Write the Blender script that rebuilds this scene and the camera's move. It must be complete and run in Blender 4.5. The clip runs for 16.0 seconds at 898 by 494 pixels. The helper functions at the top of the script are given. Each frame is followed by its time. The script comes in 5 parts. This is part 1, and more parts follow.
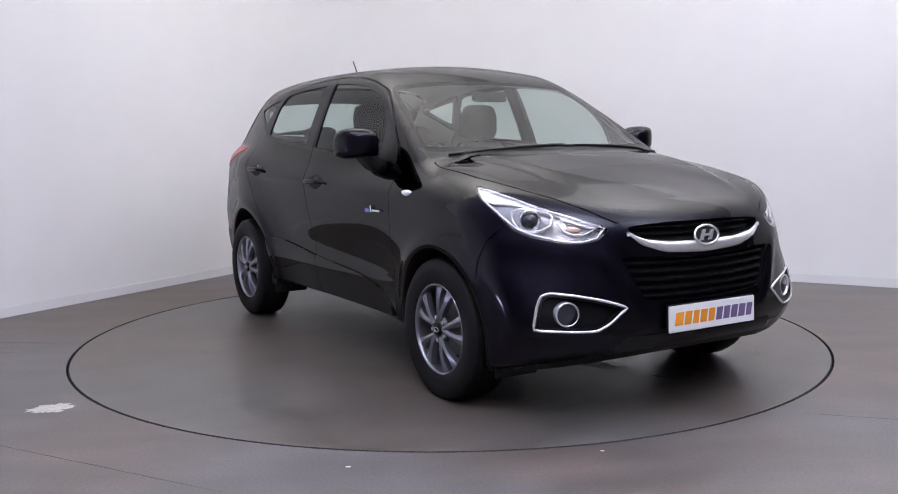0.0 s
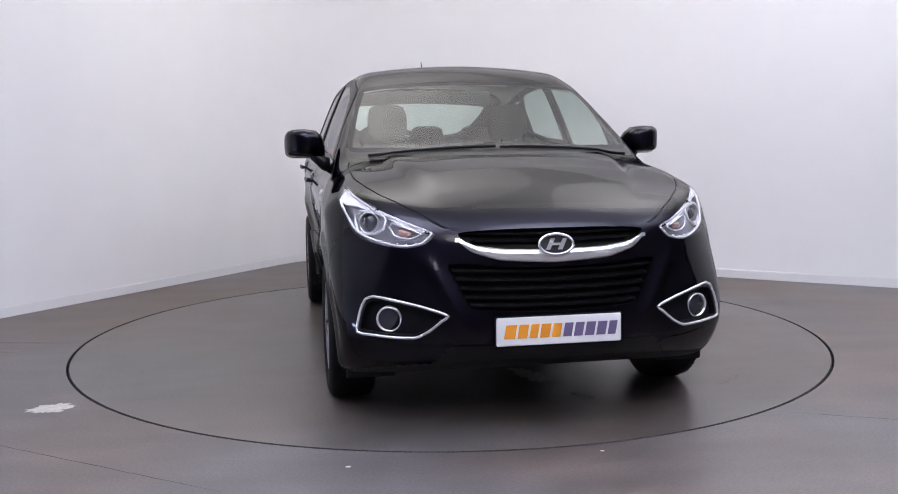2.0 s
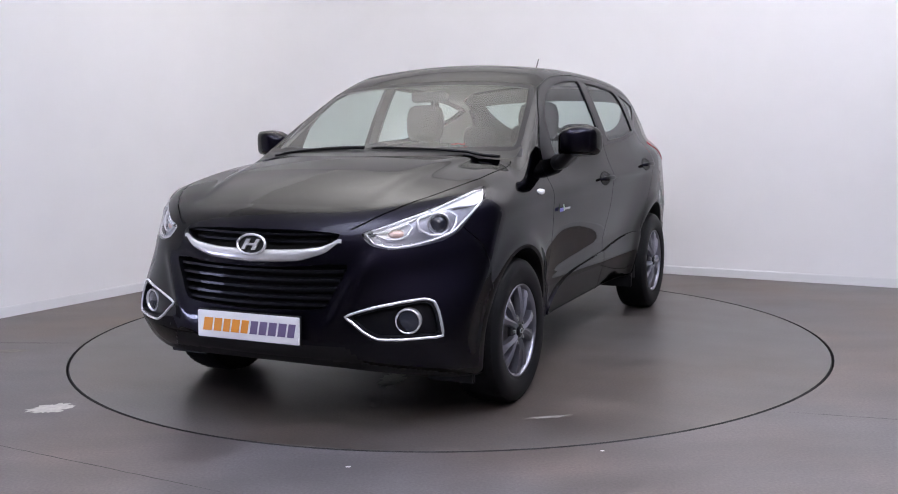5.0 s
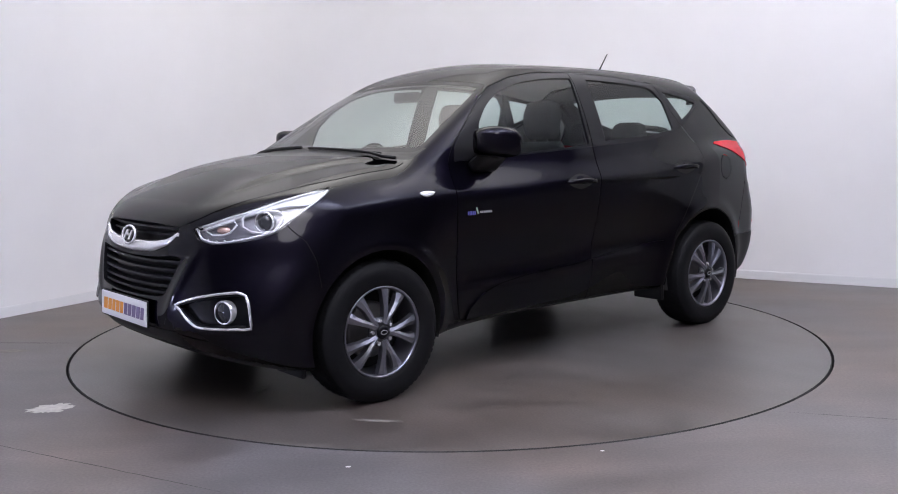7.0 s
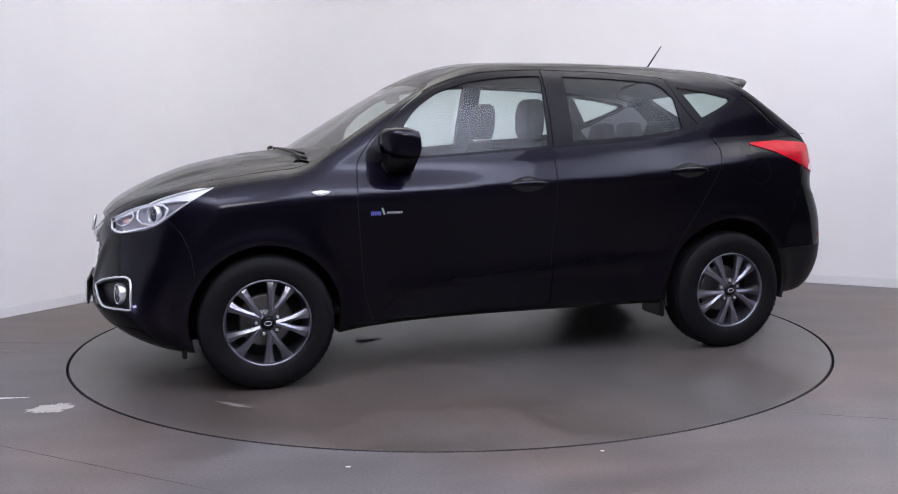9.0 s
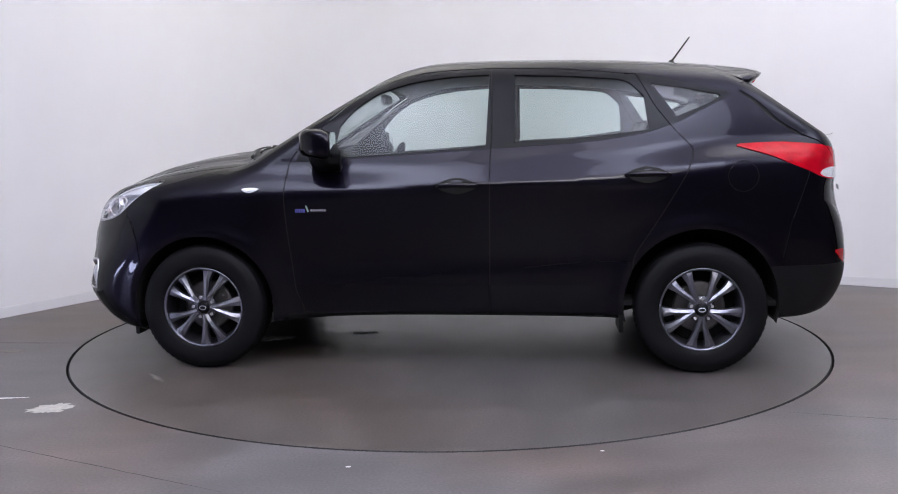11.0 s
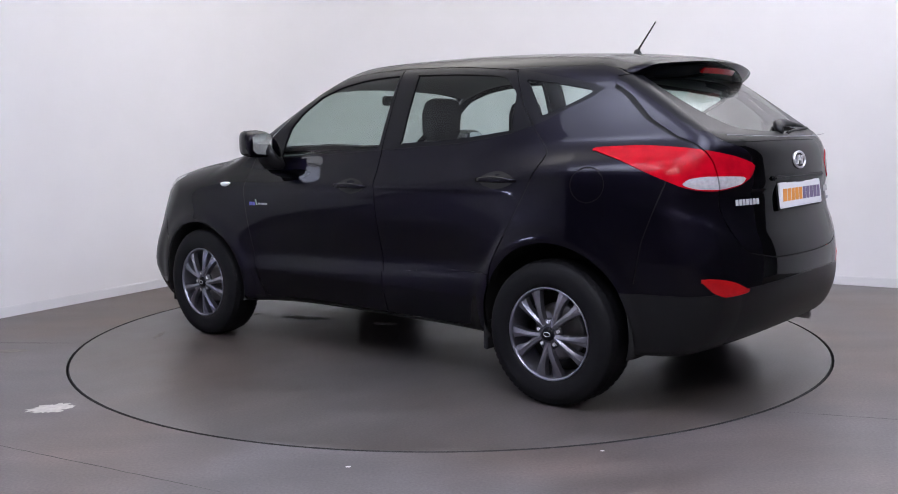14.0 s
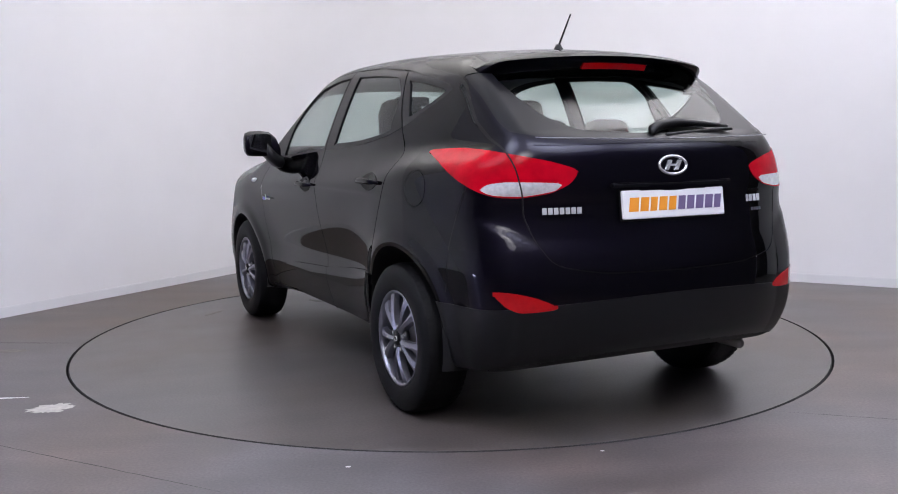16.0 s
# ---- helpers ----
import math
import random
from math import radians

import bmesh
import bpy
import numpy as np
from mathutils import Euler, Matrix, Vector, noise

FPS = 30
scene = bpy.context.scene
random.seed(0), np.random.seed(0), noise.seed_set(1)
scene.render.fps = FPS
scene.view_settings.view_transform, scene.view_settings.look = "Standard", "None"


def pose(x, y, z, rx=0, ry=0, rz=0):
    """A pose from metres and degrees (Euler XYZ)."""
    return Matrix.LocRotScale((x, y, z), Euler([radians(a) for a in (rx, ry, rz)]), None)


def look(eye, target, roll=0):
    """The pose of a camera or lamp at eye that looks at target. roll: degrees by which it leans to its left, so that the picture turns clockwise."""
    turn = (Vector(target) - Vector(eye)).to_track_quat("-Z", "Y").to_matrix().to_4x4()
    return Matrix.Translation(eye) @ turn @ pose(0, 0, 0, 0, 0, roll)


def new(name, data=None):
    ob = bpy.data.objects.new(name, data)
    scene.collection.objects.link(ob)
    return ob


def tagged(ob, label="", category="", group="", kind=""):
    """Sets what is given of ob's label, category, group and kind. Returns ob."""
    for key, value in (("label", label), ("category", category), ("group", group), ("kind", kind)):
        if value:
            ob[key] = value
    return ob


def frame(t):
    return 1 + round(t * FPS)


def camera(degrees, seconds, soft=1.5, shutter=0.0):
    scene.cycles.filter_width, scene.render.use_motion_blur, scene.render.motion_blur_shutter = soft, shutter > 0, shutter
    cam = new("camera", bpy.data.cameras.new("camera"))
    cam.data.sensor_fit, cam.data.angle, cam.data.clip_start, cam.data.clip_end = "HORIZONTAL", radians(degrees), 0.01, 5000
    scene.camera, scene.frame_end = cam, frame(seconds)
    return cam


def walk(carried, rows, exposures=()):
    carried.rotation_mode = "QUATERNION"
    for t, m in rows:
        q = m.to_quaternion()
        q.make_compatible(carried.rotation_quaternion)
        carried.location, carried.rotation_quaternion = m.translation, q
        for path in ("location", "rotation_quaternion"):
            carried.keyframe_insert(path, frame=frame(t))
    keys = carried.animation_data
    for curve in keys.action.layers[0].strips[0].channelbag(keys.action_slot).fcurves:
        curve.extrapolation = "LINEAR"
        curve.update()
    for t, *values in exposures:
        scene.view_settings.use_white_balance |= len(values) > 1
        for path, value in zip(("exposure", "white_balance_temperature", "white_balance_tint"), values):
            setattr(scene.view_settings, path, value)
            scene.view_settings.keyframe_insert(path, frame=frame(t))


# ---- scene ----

# camera on a tripod, standing still before the turntable
cam = camera(51.445, 16.0, soft=1.0)
EYE = pose(0, -5.8091, 1.2366) @ pose(0, 0, 0, 90 - 6.753, 0, -0.013) @ pose(0, 0, 0, 0, 0, -0.707)
walk(cam, [(0.0, EYE), (16.0, EYE)])

# ---- light ----
world = bpy.data.worlds.new("world")
scene.world = world
world.use_nodes = True
world.node_tree.nodes["Background"].inputs[0].default_value = (0.9, 0.93, 1.0, 1)
world.node_tree.nodes["Background"].inputs[1].default_value = 0.02
scene.view_settings.exposure = 0.12


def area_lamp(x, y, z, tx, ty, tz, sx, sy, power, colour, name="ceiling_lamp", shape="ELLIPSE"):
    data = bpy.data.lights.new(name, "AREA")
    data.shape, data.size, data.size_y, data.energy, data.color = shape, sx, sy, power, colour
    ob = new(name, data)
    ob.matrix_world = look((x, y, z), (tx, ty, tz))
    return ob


COOL = (0.94, 0.92, 0.965)
WARM = (1.0, 0.97, 0.96)
BLUE_WHITE = (0.74, 0.78, 1.0)
# studio lamps under the ceiling, each throwing light down and some up to the ceiling
for lx, ly, down, up, size, tone in ((-0.8, 0.9, 12, 112, 3.4, WARM), (4.2, -2.4, 6, 72, 2.6, BLUE_WHITE), (2.6, 0.0, 18, 142, 3.0, COOL), (-1.5, -3.5, 34, 124, 2.4, BLUE_WHITE),
                                     (1.7, -3.7, 34, 124, 2.4, BLUE_WHITE), (0.2, -6.6, 50, 168, 2.4, COOL)):
    area_lamp(lx, ly, 3.65, lx, ly + 0.01, 0, size, size, down, tone)
    area_lamp(lx, ly, 2.8 if ly > -1 else 3.2, lx, ly + 0.01, 9, 0.9, 0.9, up, tone)
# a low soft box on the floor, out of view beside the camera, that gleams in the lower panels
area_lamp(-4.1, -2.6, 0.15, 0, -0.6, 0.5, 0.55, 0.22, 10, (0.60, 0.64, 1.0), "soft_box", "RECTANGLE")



# ---- materials ----
def material(name, base, rough=0.5, metal=0.0, coat=0.0, noise_scale=0.0, spread=0.0, bump=0.0, emit=0.0, spec=0.5):
    m = bpy.data.materials.new(name)
    m.use_nodes = True
    nt = m.node_tree
    b = nt.nodes["Principled BSDF"]
    b.inputs["Base Color"].default_value = (*base, 1)
    b.inputs["Roughness"].default_value = rough
    b.inputs["Metallic"].default_value = metal
    b.inputs["Coat Weight"].default_value = coat
    b.inputs["Coat Roughness"].default_value = 0.03
    b.inputs["Coat IOR"].default_value = 1.42
    b.inputs["Specular IOR Level"].default_value = spec
    if emit:
        b.inputs["Emission Color"].default_value = (*base, 1)
        b.inputs["Emission Strength"].default_value = emit
    if noise_scale:
        co = nt.nodes.new("ShaderNodeTexCoord")
        n1 = nt.nodes.new("ShaderNodeTexNoise")
        n1.inputs["Scale"].default_value = noise_scale
        n1.inputs["Detail"].default_value = 6
        nt.links.new(co.outputs["Object"], n1.inputs["Vector"])
        if spread:
            ramp = nt.nodes.new("ShaderNodeMapRange")
            ramp.inputs["To Min"].default_value = 1 - spread
            ramp.inputs["To Max"].default_value = 1 + spread
            nt.links.new(n1.outputs["Fac"], ramp.inputs["Value"])
            mul = nt.nodes.new("ShaderNodeVectorMath")
            mul.operation = "SCALE"
            mul.inputs[0].default_value = base
            nt.links.new(ramp.outputs["Result"], mul.inputs["Scale"])
            nt.links.new(mul.outputs["Vector"], b.inputs["Base Color"])
        if bump:
            bp = nt.nodes.new("ShaderNodeBump")
            bp.inputs["Strength"].default_value = bump
            bp.inputs["Distance"].default_value = 0.002
            nt.links.new(n1.outputs["Fac"], bp.inputs["Height"])
            nt.links.new(bp.outputs["Normal"], b.inputs["Normal"])
    return m


def pane_material(name, tint, rough=0.16):
    """Glass of a car window: clear with a tint, glossier at a slant."""
    m = bpy.data.materials.new(name)
    m.use_nodes = True
    nt = m.node_tree
    nt.nodes.remove(nt.nodes["Principled BSDF"])
    out = nt.nodes["Material Output"]
    tr, gl, mix, fr, pw, ad = (nt.nodes.new("ShaderNode" + k) for k in ("BsdfTransparent", "BsdfGlossy", "MixShader", "LayerWeight", "Math", "Math"))
    tr.inputs["Color"].default_value = (*tint, 1)
    gl.inputs["Roughness"].default_value = rough
    fr.inputs["Blend"].default_value = 0.5
    pw.operation, ad.operation = "POWER", "MULTIPLY_ADD"
    pw.inputs[1].default_value = 5
    ad.inputs[1].default_value, ad.inputs[2].default_value = 0.92, 0.045
    nt.links.new(fr.outputs["Facing"], pw.inputs[0])
    nt.links.new(pw.outputs[0], ad.inputs[0])
    nt.links.new(ad.outputs[0], mix.inputs[0])
    nt.links.new(tr.outputs[0], mix.inputs[1])
    nt.links.new(gl.outputs[0], mix.inputs[2])
    nt.links.new(mix.outputs[0], out.inputs["Surface"])
    return m


PAINT = material("black_paint", (0.0080, 0.0070, 0.0135), 0.40, 1.0, 0.70)
PAINT.node_tree.nodes["Principled BSDF"].inputs["Coat Roughness"].default_value = 0.045
PAINT.node_tree.nodes["Principled BSDF"].inputs["Specular Tint"].default_value = (0.10, 0.10, 0.12, 1)
WALL = material("wall_paint", (0.78, 0.775, 0.79), 0.7, noise_scale=3, spread=0.03)
SKIRT = material("skirting_paint", (0.72, 0.72, 0.74), 0.45, noise_scale=5, spread=0.04)


def floor_material(name, grey, brown, rough):
    """Painted concrete: broad brown and grey patches, fine mottling, faint wipe marks."""
    m = material(name, grey, rough)
    nt = m.node_tree
    b = nt.nodes["Principled BSDF"]
    co = nt.nodes.new("ShaderNodeTexCoord")
    big, mid, fine, streak = (nt.nodes.new("ShaderNodeTexNoise") for _ in range(4))
    stretch = nt.nodes.new("ShaderNodeMapping")
    stretch.inputs["Scale"].default_value = (0.8, 2.2, 1)
    stretch.inputs["Rotation"].default_value = (0, 0, 0.2)
    nt.links.new(co.outputs["Object"], stretch.inputs["Vector"])
    for node, scale, detail in ((big, 0.45, 3), (mid, 3.0, 6), (fine, 90.0, 4), (streak, 1.6, 5)):
        node.inputs["Scale"].default_value = scale
        node.inputs["Detail"].default_value = detail
        nt.links.new((stretch if node is streak else co).outputs["Vector" if node is streak else "Object"], node.inputs["Vector"])
    mix = nt.nodes.new("ShaderNodeMix")
    mix.data_type = "RGBA"
    mix.inputs["A"].default_value = (*grey, 1)
    mix.inputs["B"].default_value = (*brown, 1)
    cr = nt.nodes.new("ShaderNodeMapRange")
    cr.inputs["From Min"].default_value, cr.inputs["From Max"].default_value = 0.40, 0.62
    nt.links.new(big.outputs["Fac"], cr.inputs["Value"])
    nt.links.new(cr.outputs["Result"], mix.inputs["Factor"])
    gain = None
    for node, amount in ((mid, 0.26), (streak, 0.20), (fine, 0.26)):
        mr = nt.nodes.new("ShaderNodeMapRange")
        mr.inputs["From Min"].default_value, mr.inputs["From Max"].default_value = 0.25, 0.75
        mr.inputs["To Min"].default_value, mr.inputs["To Max"].default_value = 1 - amount, 1 + amount
        nt.links.new(node.outputs["Fac"], mr.inputs["Value"])
        if gain is None:
            gain = mr.outputs["Result"]
        else:
            mu = nt.nodes.new("ShaderNodeMath")
            mu.operation = "MULTIPLY"
            nt.links.new(gain, mu.inputs[0])
            nt.links.new(mr.outputs["Result"], mu.inputs[1])
            gain = mu.outputs[0]
    sc = nt.nodes.new("ShaderNodeVectorMath")
    sc.operation = "SCALE"
    nt.links.new(mix.outputs["Result"], sc.inputs[0])
    nt.links.new(gain, sc.inputs["Scale"])
    nt.links.new(sc.outputs["Vector"], b.inputs["Base Color"])
    rr = nt.nodes.new("ShaderNodeMapRange")
    rr.inputs["To Min"].default_value, rr.inputs["To Max"].default_value = rough - 0.08, rough + 0.12
    nt.links.new(mid.outputs["Fac"], rr.inputs["Value"])
    nt.links.new(rr.outputs["Result"], b.inputs["Roughness"])
    bp = nt.nodes.new("ShaderNodeBump")
    bp.inputs["Strength"].default_value, bp.inputs["Distance"].default_value = 0.08, 0.002
    nt.links.new(fine.outputs["Fac"], bp.inputs["Height"])
    nt.links.new(bp.outputs["Normal"], b.inputs["Normal"])
    return m


FLOOR = floor_material("floor_paint", (0.102, 0.095, 0.099), (0.104, 0.079, 0.067), 0.44)
DISC = floor_material("turntable_paint", (0.087, 0.080, 0.079), (0.086, 0.068, 0.059), 0.33)
DARKWALL = material("back_wall_paint", (0.055, 0.053, 0.062), 0.8, noise_scale=2, spread=0.1)
CEIL = material("ceiling_paint", (0.78, 0.78, 0.78), 0.8, noise_scale=2, spread=0.05)
# plain black for dark parts, and for shade painted into gaps and wheels
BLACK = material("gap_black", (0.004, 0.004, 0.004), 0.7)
TRIM = material("black_plastic", (0.006, 0.006, 0.007), 0.42, noise_scale=120, bump=0.12, spec=0.3)
RUBBER = material("tyre_rubber", (0.006, 0.006, 0.007), 0.6, noise_scale=60, spread=0.2, bump=0.1, spec=0.15)
GLASS = pane_material("tinted_glass", (0.72, 0.8, 0.77))


# ---- mesh helpers ----
def mesh_part(name, V, polys, mat, parent=None, label="", normals=None):
    me = bpy.data.meshes.new(name)
    me.from_pydata([tuple(v) for v in V], [], [tuple(p) for p in polys])
    me.materials.append(mat)
    me.shade_smooth()
    if normals is not None:
        me.normals_split_custom_set_from_vertices([tuple(n) for n in normals])
    ob = new(name, me)
    ob.parent = parent
    return tagged(ob, label)


def part(name, bm, mat, parent=None, label="", smooth=False):
    me = bpy.data.meshes.new(name)
    bm.to_mesh(me)
    bm.free()
    me.materials.append(mat)
    if smooth:
        me.shade_smooth()
    ob = new(name, me)
    ob.parent = parent
    return tagged(ob, label)


def box(bm, x0, x1, y0, y1, z0, z1, bevel=0.0):
    r = bmesh.ops.create_cube(bm, size=1, matrix=Matrix.Translation(((x0 + x1) / 2, (y0 + y1) / 2, (z0 + z1) / 2)) @ Matrix.Diagonal((x1 - x0, y1 - y0, z1 - z0, 1)))
    if bevel:
        bmesh.ops.bevel(bm, geom=list({e for v in r["verts"] for e in v.link_edges}), offset=bevel, segments=2, affect="EDGES")
    return r["verts"]


def lathe(profile, n=64, axis="y", closed=False):
    """Verts and quads of a profile of (radius, offset) turned round an axis."""
    V, Q = [], []
    m = len(profile)
    for i in range(n):
        a = 2 * math.pi * i / n
        for r, o in profile:
            V.append((r * math.cos(a), o, r * math.sin(a)) if axis == "y" else (r * math.cos(a), r * math.sin(a), o))
    for i in range(n):
        for j in range(m if closed else m - 1):
            a, b = i * m + j, i * m + (j + 1) % m
            c, d = ((i + 1) % n) * m + (j + 1) % m, ((i + 1) % n) * m + j
            Q.append((a, b, c, d))
    return V, Q


# ---- the room ----
# corner of the two white walls, and the way along each of them
CORNER = Vector((-1.186, 4.20, 0))
TURN = -29.6
ROOM = pose(CORNER.x, CORNER.y, 0, 0, 0, TURN)
LONG, DEEP, HIGH = 9.5, 11.5, 4.3


def room_box(name, x0, x1, y0, y1, z0, z1, mat, label, bevel=0.0):
    bm = bmesh.new()
    box(bm, x0, x1, y0, y1, z0, z1, bevel)
    ob = part(name, bm, mat)
    ob.matrix_world = ROOM
    return tagged(ob, label, "wall" if "wall" in name else name, kind="structure")


ROUND = 1.0


def coved_wall(name, mat, label, out0, out1, z0, z1):
    """The two white walls run into each other in one round corner; out0, out1: offsets of the two faces."""
    path = [(LONG, 0, 0, 1)]
    path += [(ROUND - ROUND * math.sin(a), -ROUND + ROUND * math.cos(a), -math.sin(a), math.cos(a)) for a in np.linspace(0, math.pi / 2, 25)]
    path.append((0, -DEEP, -1, 0))
    V, Qs = [], []
    for x, y, nx, ny in path:
        for o, z in ((out0, z0), (out0, z1), (out1, z1), (out1, z0)):
            V.append((x + nx * o, y + ny * o, z))
    for i in range(len(path) - 1):
        for j in range(4):
            k = (j + 1) % 4
            Qs.append((i * 4 + j, i * 4 + k, i * 4 + 4 + k, i * 4 + 4 + j))
    Qs += [(0, 3, 2, 1), tuple(len(V) - 4 + j for j in range(4))]
    ob = mesh_part(name, V, Qs, mat)
    ob.data.set_sharp_from_angle(angle=radians(30))
    ob.matrix_world = ROOM
    return tagged(ob, label, "wall" if "wall" in name else name, kind="structure")


coved_wall("wall_white", WALL, "plain white painted studio walls with a round corner", 0.0, 0.2, 0.0, HIGH)
room_box("wall_back", 0.0, LONG, -DEEP - 0.2, -DEEP, 0.0, HIGH, DARKWALL, "dark grey painted studio wall")
room_box("wall_side", LONG, LONG + 0.2, -DEEP, 0.2, 0.0, HIGH, DARKWALL, "dark grey painted studio wall")
room_box("ceiling", -0.2, LONG + 0.2, -DEEP - 0.2, 0.2, HIGH, HIGH + 0.2, CEIL, "plain pale studio ceiling")
coved_wall("baseboard", SKIRT, "low white skirting board along the wall", -0.016, -0.001, 0.0, 0.066)
coved_wall("trim", SKIRT, "rounded top edge of the skirting board", -0.011, -0.001, 0.066, 0.072)

# ---- floor with the round cut of the turntable ----
RING = 2.2493


def floor_sheet():
    n = 128
    V, Q = [], []
    for i in range(n):
        a = 2 * math.pi * i / n
        c, s = math.cos(a), math.sin(a)
        V += [(RING + 0.007, 0), (RING + 0.007, 0)]
        V[-2] = (c * (RING + 0.008), s * (RING + 0.008), -0.12)
        V[-1] = (c * (RING + 0.008), s * (RING + 0.008), 0)
        V.append((c * 16, s * 16, 0))
    for i in range(n):
        j = (i + 1) % n
        Q += [(3 * i, 3 * j, 3 * j + 1, 3 * i + 1), (3 * i + 1, 3 * j + 1, 3 * j + 2, 3 * i + 2)]
    ob = mesh_part("floor", V, Q, FLOOR)
    ob.data.shade_flat()
    # slot wall painted black, adding to the shade inside the slot
    ob.data.materials.append(BLACK)
    for p in ob.data.polygons:
        p.material_index = 1 - p.index % 2
    tagged(ob, "grey painted concrete studio floor with scuffs", "floor", kind="structure")
    # black ring on the slot's bottom, shade put into its colour
    V, Q = lathe([(RING + 0.03, -0.12), (RING - 0.03, -0.12)], 128, "z")
    ob = mesh_part("trim", V, Q, BLACK)
    tagged(ob, "slot round the turntable, its bottom blackened as painted shade", "floor joint", kind="structure")


floor_sheet()
V, Q = lathe([(0.0001, 0.0), (1.0, 0.0), (2.0, 0.0), (RING - 0.009, 0.0), (RING - 0.004, -0.005), (RING - 0.004, -0.12), (0.0001, -0.12)], 128, "z")
turntable = mesh_part("turntable", V, Q, DISC)
turntable.data.shade_flat()
# chamfer and side painted black to deepen the shade of the slot
turntable.data.materials.append(BLACK)
for p in turntable.data.polygons:
    p.material_index = 1 if abs(p.normal.z) < 0.9 else 0
tagged(turntable, "round grey painted turntable let into the floor", "turntable")

# ---- the car ----
car = new("car")
tagged(car, "black five-door family crossover car with alloy wheels on the turntable", "car")


def curve(x, pts):
    """Smooth curve through (x, value) points, in rising or falling x."""
    p = np.array(sorted(pts), float)
    px, py = p[:, 0], p[:, 1]
    sl = np.gradient(py, px)
    x = np.clip(x, px[0], px[-1])
    i = np.clip(np.searchsorted(px, x) - 1, 0, len(px) - 2)
    h = px[i + 1] - px[i]
    t = (x - px[i]) / h
    return (py[i] * (1 + 2 * t) * (1 - t) ** 2 + sl[i] * h * t * (1 - t) ** 2 + py[i + 1] * t * t * (3 - 2 * t) + sl[i + 1] * h * t * t * (t - 1))


def smax(a, b, k):
    h = np.maximum(k - np.abs(a - b), 0) / k
    return np.maximum(a, b) + h * h * k / 4


def smin(a, b, k):
    return -smax(-a, -b, k)


HOOD = [(2.3, .68), (2.15, .79), (2.05, .858), (1.95, .925), (1.8, 1.0), (1.65, 1.053), (1.43, 1.108), (1.23, 1.141), (1.07, 1.157), (.6, 1.15), (0, 1.16), (-.8, 1.20), (-1.4, 1.225), (-2.3, 1.225)]
WIDE = [(2.3, .865), (1.6, .903), (1.25, .911), (.9, .903), (.5, .907), (0, .907), (-1, .905), (-1.4, .907), (-1.7, .885), (-2, .85), (-2.3, .80)]
CREASE = [(2.3, .91), (1.5, .95), (1, .97), (0, 1.0), (-1, 1.05), (-1.6, 1.13), (-2.3, 1.14)]
FLANK = [(-.9, -.09), (-.75, -.05), (-.5, -.022), (-.3, -.004), (-.1, 0), (-.02, -.002), (.03, -.018), (.1, -.045), (.2, -.09), (.4, -.18)]
NOSE = [(.1, 1.90), (.2, 2.0), (.3, 2.07), (.42, 2.095), (.55, 2.085), (.7, 2.06), (.8, 2.045), (.87, 2.03), (1.0, 1.98), (1.2, 1.9)]
TAIL = [(.15, -1.98), (.22, -2.08), (.33, -2.18), (.45, -2.245), (.58, -2.262), (.70, -2.254), (.78, -2.236), (.84, -2.216), (.90, -2.202), (1.0, -2.192), (1.11, -2.18), (1.2, -2.165), (1.3, -2.14), (1.8, -1.9)]
BELLY = [(2.2, .34), (2.05, .30), (1.85, .24), (1.6, .2), (1.0, .235), (.8, .25), (-.9, .268), (-1.75, .27), (-2.0, .29), (-2.2, .36), (-2.4, .45)]
ROOF = [(.9, 1.50), (.5, 1.592), (.2, 1.648), (0, 1.665), (-.4, 1.675), (-.8, 1.671), (-1.2, 1.654), (-1.5, 1.632), (-1.8, 1.600), (-2.1, 1.56)]


